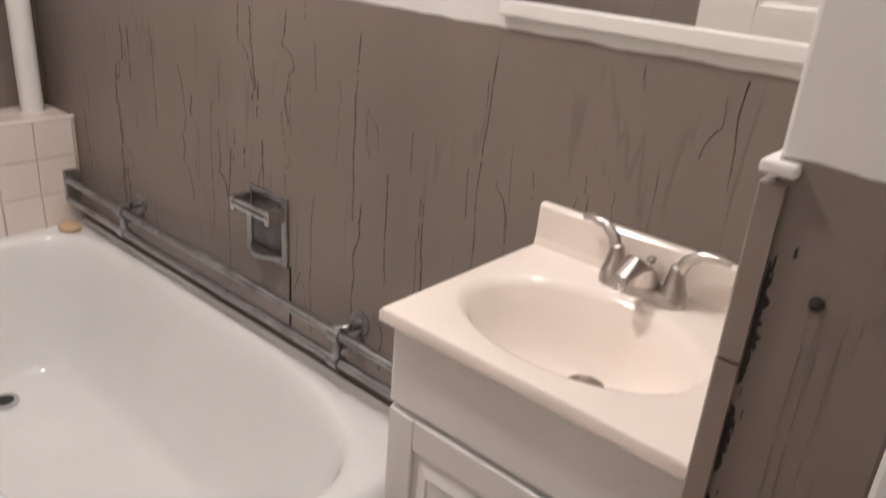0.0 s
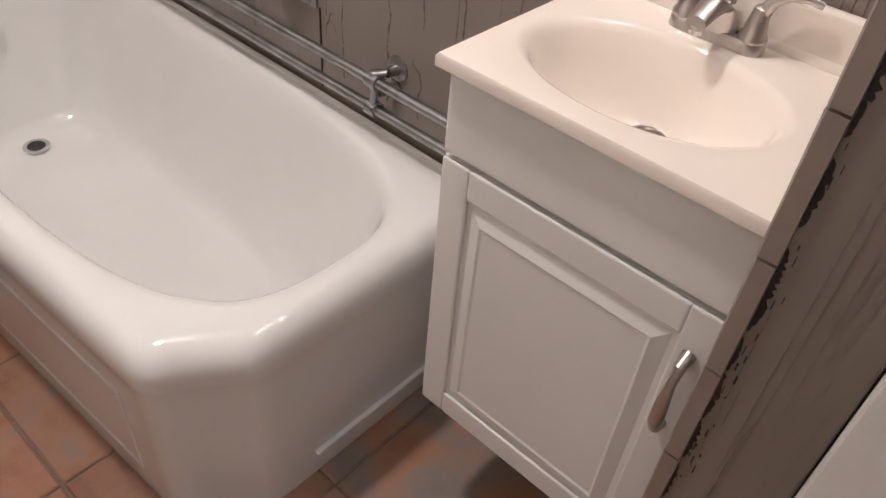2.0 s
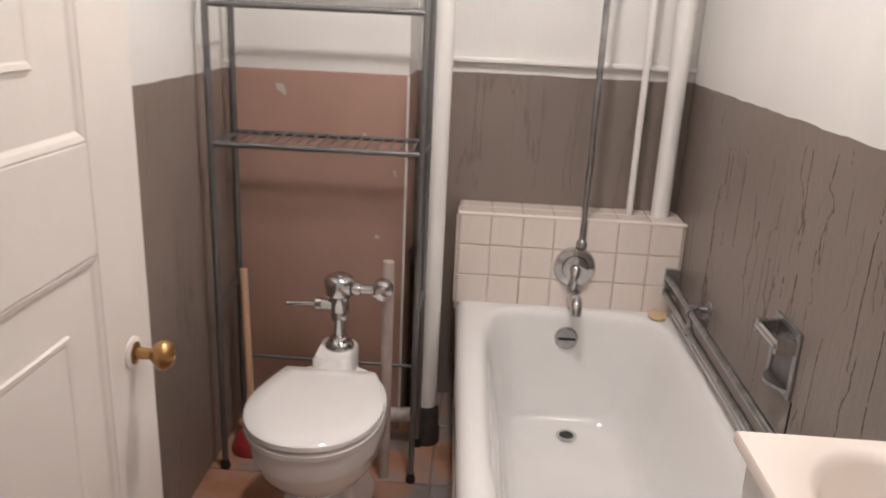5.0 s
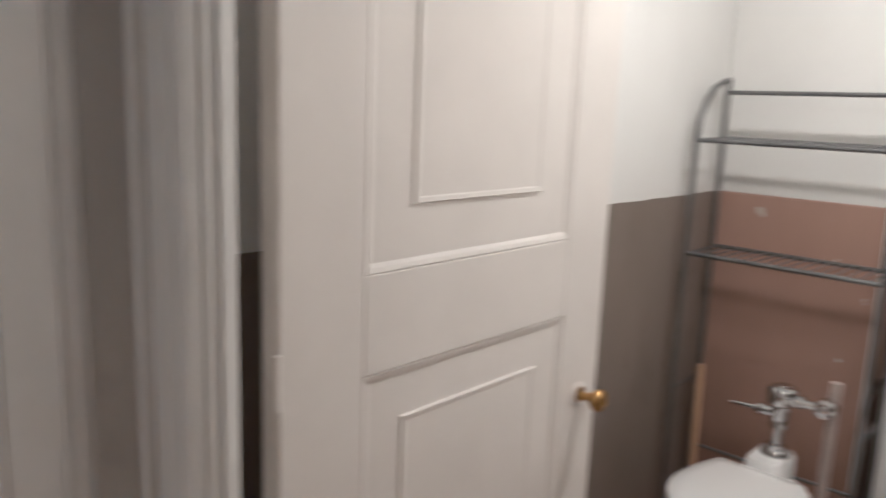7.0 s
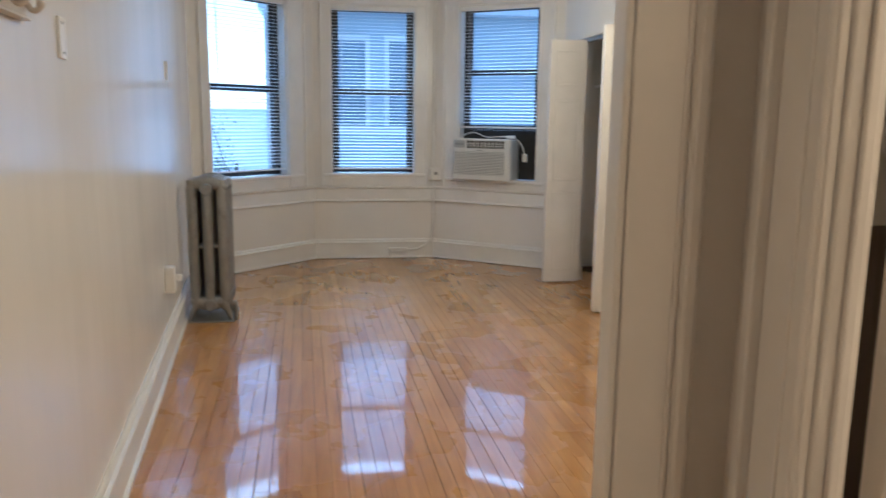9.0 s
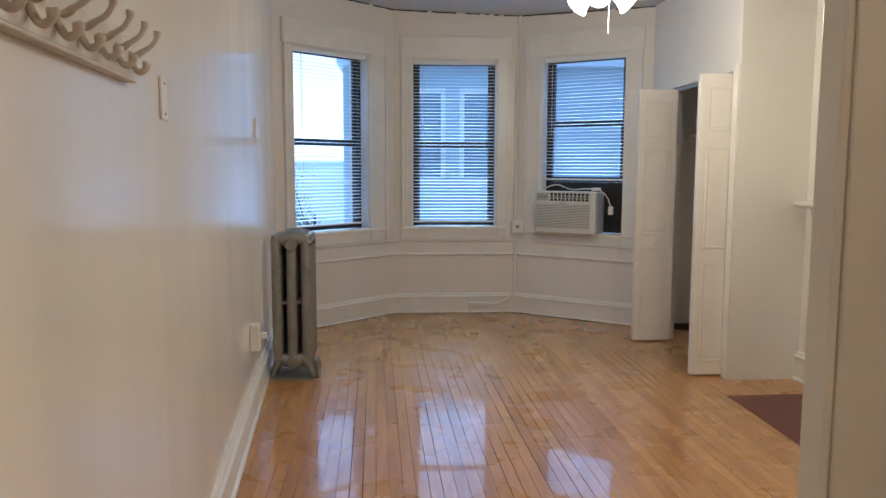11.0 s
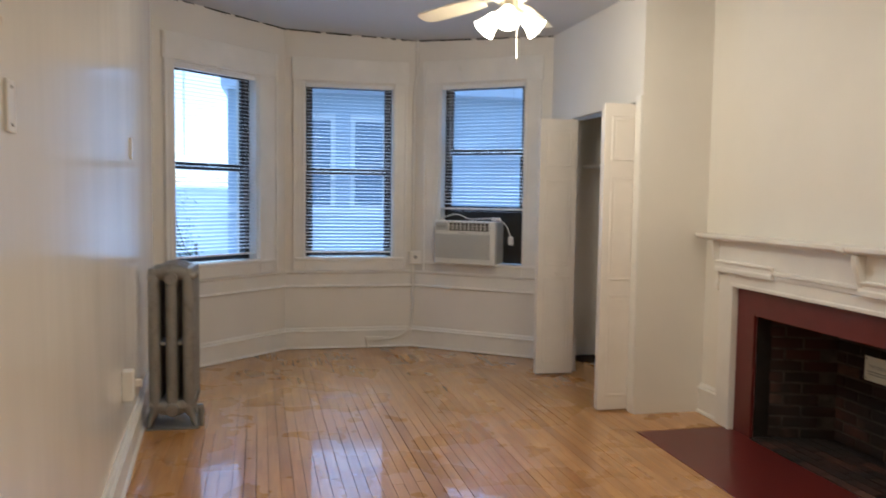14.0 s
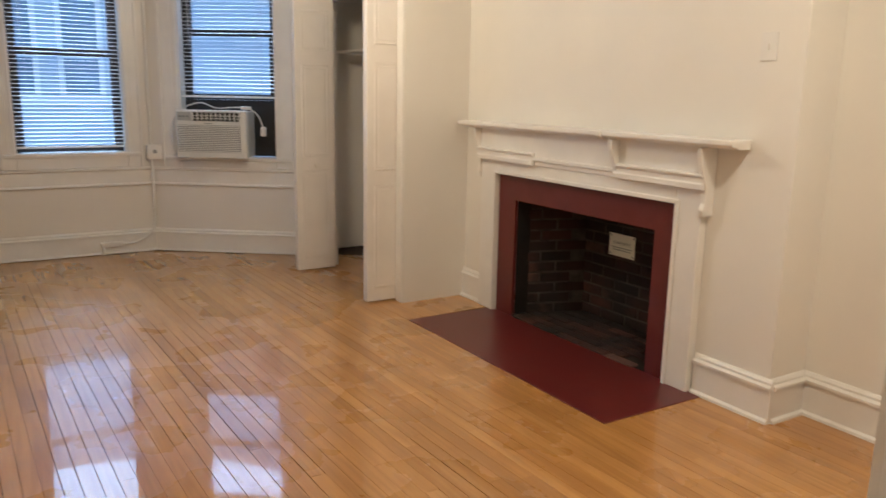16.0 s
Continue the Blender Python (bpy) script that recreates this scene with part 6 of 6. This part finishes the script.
for k in range(3):
    a = 250 + k * 120
    R_ = T(-0.352) @ pose(0, 0, 0, 0, 0, a) @ pose(0.045, 0, 0, 0, 128, 0)
    part("lamp_arm", moved(lathe([(0.014, -0.01), (0.014, 0.03), (0.024, 0.034), (0.024, 0.05)], None, n=16), R_), CREAM, fan, smooth=True)
    part("shade", moved(lathe([(0.024, 0.045), (0.034, 0.055), (0.040, 0.075), (0.044, 0.10), (0.052, 0.13), (0.064, 0.155), (0.066, 0.158), (0.062, 0.157), (0.048, 0.13), (0.0, 0.12)], None, n=30), R_), SHADE, fan, "lit frosted glass bell shade", smooth=True)
part("finial", lathe([(0.0, -0.41), (0.012, -0.405), (0.014, -0.395), (0.008, -0.385), (0.0, -0.384)], T(0), n=14), CREAM, fan, smooth=True)
part("pull_chain", tube([(FANX + 0.035, FANY - 0.03, CH - 0.38), (FANX + 0.035, FANY - 0.03, CH - 0.62)], 0.0022, n=6), surface("chain", (0.7, 0.68, 0.62), 0.4, 0.3), fan, "thin pull chain")
lamp("fan_light", "POINT", pose(FANX, FANY, CH - 0.60), 22, WARM, 0.11)
rl = thing("room_ceiling_lamp", (1.05, 2.20, CH), "white round ceiling lamp by the room's inner wall", "lamp")
part("base_ring", lathe([(0.14, 0), (0.14, -0.03), (0.12, -0.04), (0.0, -0.04)], pose(1.05, 2.20, ceiling_z(1.05, 2.20) + 0.006), n=28), TRIM, rl, smooth=True)
hl = thing("hall_ceiling_lamp", (-0.06, -0.65, CH), "white hall ceiling lamp", "lamp")
part("base_ring", lathe([(0.14, 0), (0.14, -0.03), (0.12, -0.04), (0.0, -0.04)], pose(-0.06, -0.65, ceiling_z(-0.06, -0.65) + 0.006), n=28), TRIM, hl, smooth=True)

# ---- outside ----
GROUND = surface("pale_street", (0.76, 0.77, 0.78), 0.8, vary=0.15, scale=0.5, relief=0.1)
part("ground", box(-300, 300, 8.6, 500, -4.4, -4.2), GROUND, None, "grey street below the windows", "ground", "", "structure")
FACADE = surface("pale_clapboard", (0.55, 0.62, 0.69), 0.6, vary=0.06, scale=1.5, fine=20, relief=0.2)
OWHITE = surface("outdoor_white_trim", (0.82, 0.83, 0.84), 0.5, vary=0.03, scale=3, relief=0.05)
OGLASS = surface("outdoor_dark_glass", (0.22, 0.29, 0.37), 0.25, vary=0.2, scale=1.0, relief=0.0)


def house(x0, x1, y, top, cols, rows, label, mt, belt=True):
    """A house across the street, its front towards the bay."""
    h = thing("house", ((x0 + x1) / 2, y + 3, -4.2), label, "house", "houses across the street")
    part("wall", box(x0, x1, y, y + 6, -4.2, top), mt, h)
    part("roof", prism([(y - 0.4, top), (y + 6.4, top), (y + 5.5, top + 0.5), (y - 0.2, top + 0.35)], "x", x0 - 0.1, x1 + 0.1), OWHITE, h, "pale cornice and roof")
    for z0 in rows:
        if belt:
            part("belt_course", box(x0 - 0.03, x1 + 0.03, y - 0.12, y, z0 - 0.12, z0 - 0.01), OWHITE, h)
        for x in cols:
            w = part("window", box(x - 0.38, x + 0.38, y - 0.07, y, z0, z0 + 1.86), OWHITE, h, "white framed window")
            for za, zb in ((0.04, 0.66), (0.76, 1.74)):
                part("pane", box(x - 0.28, x + 0.28, y - 0.085, y - 0.071, z0 + za, z0 + zb), OGLASS, w, "dark pane")
    return h


house(-1.66, 9.5, 16.5, 3.45, (0.06, 1.11, 5.7, 7.6), (-2.2, 1.16), "pale blue-grey wooden house with white trimmed windows", FACADE)
house(9.9, 16.0, 12.5, 6.0, (11.4, 13.6), (-2.6, 1.05), "pale grey house with white trimmed windows", surface("pale_grey_siding", (0.66, 0.69, 0.72), 0.6, vary=0.05, scale=1.5, relief=0.15))
house(-42.0, -1.0, 44.0, 1.35, (), (), "low pale house far down the street", surface("far_pale_siding", (0.86, 0.86, 0.85), 0.6, vary=0.08, scale=0.8, relief=0.1), False)

# ---- street tree ----
def street_tree(x, y, seed):
    """A slender tree: tapered trunk, forking limbs and a loose crown of single leaves."""
    rt = random.Random(seed)
    t = thing("tree", (x, y, -4.2), "slender pale green street tree below the window", "tree")
    bm = tube([(x, y, -4.2), (x + 0.04, y, -2.5), (x - 0.03, y, -0.9), (x, y, 0.6)], [0.10, 0.08, 0.055, 0.02], n=10)
    tips = []
    for k in range(14):
        z = rt.uniform(-1.6, 0.4)
        a, r = rt.uniform(0, 6.28), rt.uniform(0.3, 0.75)
        mid = Vector((x + 0.5 * r * math.cos(a), y + 0.5 * r * math.sin(a), z + 0.25))
        tip = Vector((x + r * math.cos(a), y + r * math.sin(a), z + rt.uniform(0.45, 0.95)))
        tube([(x, y, z), mid, tip], [0.025, 0.016, 0.006], bm, 6)
        tips += [tip, mid, (mid + tip) / 2]
    part("trunk", bm, surface("tree_bark", (0.16, 0.13, 0.11), 0.85, vary=0.25, scale=9, relief=0.4), t, smooth=True)
    vs, fs = [], []
    for k in range(1500):
        c = rt.choice(tips) + Vector((rt.gauss(0, 0.13), rt.gauss(0, 0.13), rt.gauss(0, 0.13)))
        a = Vector((rt.gauss(0, 1), rt.gauss(0, 1), rt.gauss(0, 1))).normalized()
        b = a.orthogonal().normalized()
        i, q = len(vs), rt.uniform(0.022, 0.045)
        vs += [c - a * q, c + b * q * 0.45, c + a * q, c - b * q * 0.45]
        fs.append((i, i + 1, i + 2, i + 3))
    me = bpy.data.meshes.new("crown")
    me.from_pydata(vs, [], fs)
    me.update()
    me.materials.append(surface("pale_leaf", (0.20, 0.25, 0.16), 0.5, vary=0.25, scale=3, relief=0.0))
    cr = new("crown", me)
    cr.parent = t
    cr.matrix_basis = Matrix.Translation((-x, -y, 4.2))
    tagged(cr, "loose crown of small leaves")


street_tree(-1.95, 13.6, 8)

# ---- floor boards ----
def board_material(name, island):
    mt = bpy.data.materials.new(name)
    n, l, b = nodes_of(mt)
    nt = mt.node_tree
    if island:
        rv = n.new("ShaderNodeNewGeometry").outputs["Random Per Island"]
    else:
        rv = n.new("ShaderNodeObjectInfo").outputs["Random"]
    tc = n.new("ShaderNodeNewGeometry")
    mp = n.new("ShaderNodeMapping")
    mp.inputs["Scale"].default_value = (26, 1.6, 1)
    off = n.new("ShaderNodeCombineXYZ")
    l.new(math_node(nt, "MULTIPLY", rv, 40.0), off.inputs[0])
    l.new(math_node(nt, "MULTIPLY", rv, 17.0), off.inputs[1])
    l.new(off.outputs[0], mp.inputs["Location"])
    l.new(tc.outputs["Position"], mp.inputs[0])
    gr = n.new("ShaderNodeTexNoise")
    gr.inputs["Scale"].default_value, gr.inputs["Detail"].default_value, gr.inputs["Distortion"].default_value = 1.0, 6, 1.2
    l.new(mp.outputs[0], gr.inputs[0])
    base = ramp(nt, rv, [(0.0, (0.40, 0.195, 0.050)), (0.12, (0.465, 0.236, 0.063)), (0.6, (0.50, 0.258, 0.072)), (0.9, (0.54, 0.288, 0.086)), (1.0, (0.44, 0.218, 0.058))])
    grain = ramp(nt, gr.outputs[0], [(0.32, (0.84, 0.79, 0.74)), (0.62, (1.04, 1.04, 1.03))])
    col = mixc(nt, 1.0, base, grain, "MULTIPLY")
    big = n.new("ShaderNodeTexNoise")
    big.inputs["Scale"].default_value, big.inputs["Detail"].default_value = 2.0, 3
    l.new(tc.outputs["Position"], big.inputs[0])
    stain = ramp(nt, big.outputs[0], [(0.52, (0, 0, 0)), (0.80, (1, 1, 1))])
    col = mixc(nt, math_node(nt, "MULTIPLY", stain, 0.4), col, (0.25, 0.11, 0.03))
    l.new(col, b.inputs["Base Color"])
    worn = n.new("ShaderNodeTexNoise")
    worn.inputs["Scale"].default_value, worn.inputs["Detail"].default_value = 2.4, 5
    l.new(tc.outputs["Position"], worn.inputs[0])
    l.new(ramp(nt, worn.outputs[0], [(0.35, (0.22, 0.22, 0.22)), (0.7, (0.38, 0.38, 0.38))]), b.inputs["Roughness"])
    b.inputs["Specular IOR Level"].default_value = 0.25
    b.inputs["Coat Weight"].default_value, b.inputs["Coat Roughness"].default_value = 0.8, 0.035
    wob = n.new("ShaderNodeTexNoise")
    wob.inputs["Scale"].default_value, wob.inputs["Detail"].default_value = 7.0, 2
    l.new(tc.outputs["Position"], wob.inputs[0])
    bump(nt, wob.outputs[0], 0.04, 0.004, b)
    return mt


FLOOR = bpy.data.objects["floor"]
ORI[FLOOR.name] = Vector((0, 0, 0))
OAK, OAK_I = board_material("oak_board", False), board_material("oak_board_far", True)
PW, LENS = 0.0585, (0.75, 1.1, 1.5, 2.0, 2.5)
BM = {}
for L_ in LENS:
    bm = bmesh.new()
    w2, g = PW / 2 - 0.0006, 0.0007
    loft([[(-w2, e, -0.018), (w2, e, -0.018), (w2, e, -0.0012), (w2 - g, e, 0.0), (-w2 + g, e, 0.0), (-w2, e, -0.0012)] for e in (0.0005, L_ - 0.0005)], bm)
    bmesh.ops.recalc_face_normals(bm, faces=bm.faces[:])
    BM[L_] = bpy.data.meshes.new("board")
    bm.to_mesh(BM[L_])
    bm.free()
    BM[L_].materials.append(OAK)
SKEW = pose(0, 4.2, 0, 0, 0, 1.7) @ pose(0, -4.2, 0)   # the boards run slightly askew
r_ = random.Random(21)
far_v, far_f, near = [], [], 0
x = -1.56
while x < 2.36:
    y = -1.62 - r_.uniform(0, 1.2)
    ymax = 7.9 if -0.62 < x < 0.62 else (7.9 - (-0.58 - x) * 0.9 if x < 0 else 7.9 - (x - 0.585) * 0.7)
    ymin = -1.6 if x < XB else 1.57
    if x < -0.8:
        ymin = -1.6 + (-0.86 - x) / 0.088
    while y < ymax:
        L_ = r_.choice(LENS)
        a, b = max(y, ymin), min(y + L_, ymax)
        hearth = x + PW / 2 > 1.528 and b > 3.40 and a < 5.03
        if b - a > 0.05 and not (hearth and x > 1.53):
            whole = a == y and b == y + L_ and not hearth
            if whole and near < 300 and 1.55 < y + L_ and y < 5.4 and -1.35 < x < 1.7:
                ob = new("board", BM[L_])
                ob.parent = FLOOR
                ob.matrix_basis = SKEW @ pose(x, y, r_.uniform(-0.0004, 0.0), 0, r_.gauss(0, 0.05), 0) @ Matrix.Diagonal((r_.choice((1.018, 1.018, 1.012, 0.99, 0.975, 0.96)), 1, 1, 1))
                near += 1
            else:
                w2, zt = PW / 2 - (r_.choice((0.0001, 0.0001, 0.0003, 0.0007)) if a < 4.6 else 0.0002), r_.uniform(-0.0003, 0.0)
                spans = [(a, min(b, 3.40), x + w2), (max(a, 3.40), min(b, 5.03), min(x + w2, 1.5295)), (max(a, 5.03), b, x + w2)] if hearth else [(a, b, x + w2)]
                for a2, b2, x1_ in spans:
                    if b2 - a2 < 0.01:
                        continue
                    i0 = len(far_v)
                    far_v += [(x - w2, a2, -0.018), (x1_, a2, -0.018), (x1_, a2, zt), (x - w2, a2, zt), (x - w2, b2 - 0.001, -0.018), (x1_, b2 - 0.001, -0.018), (x1_, b2 - 0.001, zt), (x - w2, b2 - 0.001, zt)]
                    far_f += [tuple(i0 + i for i in f) for f in ((0, 1, 2, 3), (5, 4, 7, 6), (3, 2, 6, 7), (1, 5, 6, 2), (4, 0, 3, 7))]
        elif hearth and b - a > 0.05:
            for a2, b2 in ((a, min(b, 3.40)), (max(a, 5.03), b)):
                if b2 - a2 > 0.02:
                    i0, w2 = len(far_v), PW / 2 - 0.0006
                    far_v += [(x - w2, a2, -0.018), (x + w2, a2, -0.018), (x + w2, a2, 0), (x - w2, a2, 0), (x - w2, b2, -0.018), (x + w2, b2, -0.018), (x + w2, b2, 0), (x - w2, b2, 0)]
                    far_f += [tuple(i0 + i for i in f) for f in ((0, 1, 2, 3), (5, 4, 7, 6), (3, 2, 6, 7), (1, 5, 6, 2), (4, 0, 3, 7))]
        y += L_
    x += PW
me = bpy.data.meshes.new("floor_boards")
me.from_pydata(far_v, [], far_f)
me.transform(SKEW)
me.update()
me.materials.append(OAK_I)
fo = new("floor_boards", me)
fo.parent = FLOOR
tagged(fo, "further narrow oak floor boards", "", "", "stuff")

# ---- bathroom floor tiles ----
TERRA = bpy.data.materials.new("mottled_terracotta")
n_, l_, b_ = nodes_of(TERRA)
nt_ = TERRA.node_tree
rv = n_.new("ShaderNodeObjectInfo").outputs["Random"]
pos = n_.new("ShaderNodeNewGeometry").outputs["Position"]
def pos_noise(s, d):
    nz = n_.new("ShaderNodeTexNoise")
    nz.inputs["Scale"].default_value, nz.inputs["Detail"].default_value, nz.inputs["Roughness"].default_value = s, d, 0.6
    l_.new(pos, nz.inputs[0])
    return nz.outputs[0]
c1 = ramp(nt_, pos_noise(4.2, 7), [(0.30, (0.17, 0.105, 0.075)), (0.42, (0.33, 0.185, 0.11)), (0.50, (0.36, 0.225, 0.15)), (0.58, (0.27, 0.235, 0.215)), (0.70, (0.20, 0.195, 0.20))])
c2 = ramp(nt_, rv, [(0.0, (0.8, 0.78, 0.78)), (0.5, (1.0, 0.98, 0.95)), (1.0, (1.12, 1.02, 0.95))])
l_.new(mixc(nt_, 1.0, c1, c2, "MULTIPLY"), b_.inputs["Base Color"])
l_.new(ramp(nt_, pos_noise(9, 4), [(0.3, (0.28, 0.28, 0.28)), (0.7, (0.5, 0.5, 0.5))]), b_.inputs["Roughness"])
bump(nt_, math_node(nt_, "ADD", pos_noise(14, 5), math_node(nt_, "MULTIPLY", pos_noise(3, 3), 2.0)), 0.3, 0.004, b_)
FB_ = bpy.data.objects["floor_bath"]
ORI[FB_.name] = Vector((0, 0, 0))
PX, PY, gx = 0.362, 0.366, 0.006
bm = bmesh.new()
rg = lambda i, z: [(i, i, z), (PX - gx - i, i, z), (PX - gx - i, PY - gx - i, z), (i, PY - gx - i, z)]
loft([rg(0, -0.008), rg(0, -0.003), rg(0.003, 0.0)], bm)
bmesh.ops.recalc_face_normals(bm, faces=bm.faces[:])
tme = bpy.data.meshes.new("floor_tile")
bm.to_mesh(tme)
bm.free()
tme.materials.append(TERRA)
for i in range(-4, 4):
    for j in range(-2, 3):
        xx, yy = 1.703 + i * PX + gx / 2, 0.810 + j * PY + gx / 2
        if xx < XB - 0.1 or xx > 2.6 or yy > 1.5:
            continue
        ob = new("tile", tme)
        ob.parent = FB_
        ob.matrix_basis = pose(xx, yy, -0.030 + r_.uniform(-0.0006, 0.0006), r_.uniform(-0.1, 0.1), r_.uniform(-0.1, 0.1), 0)
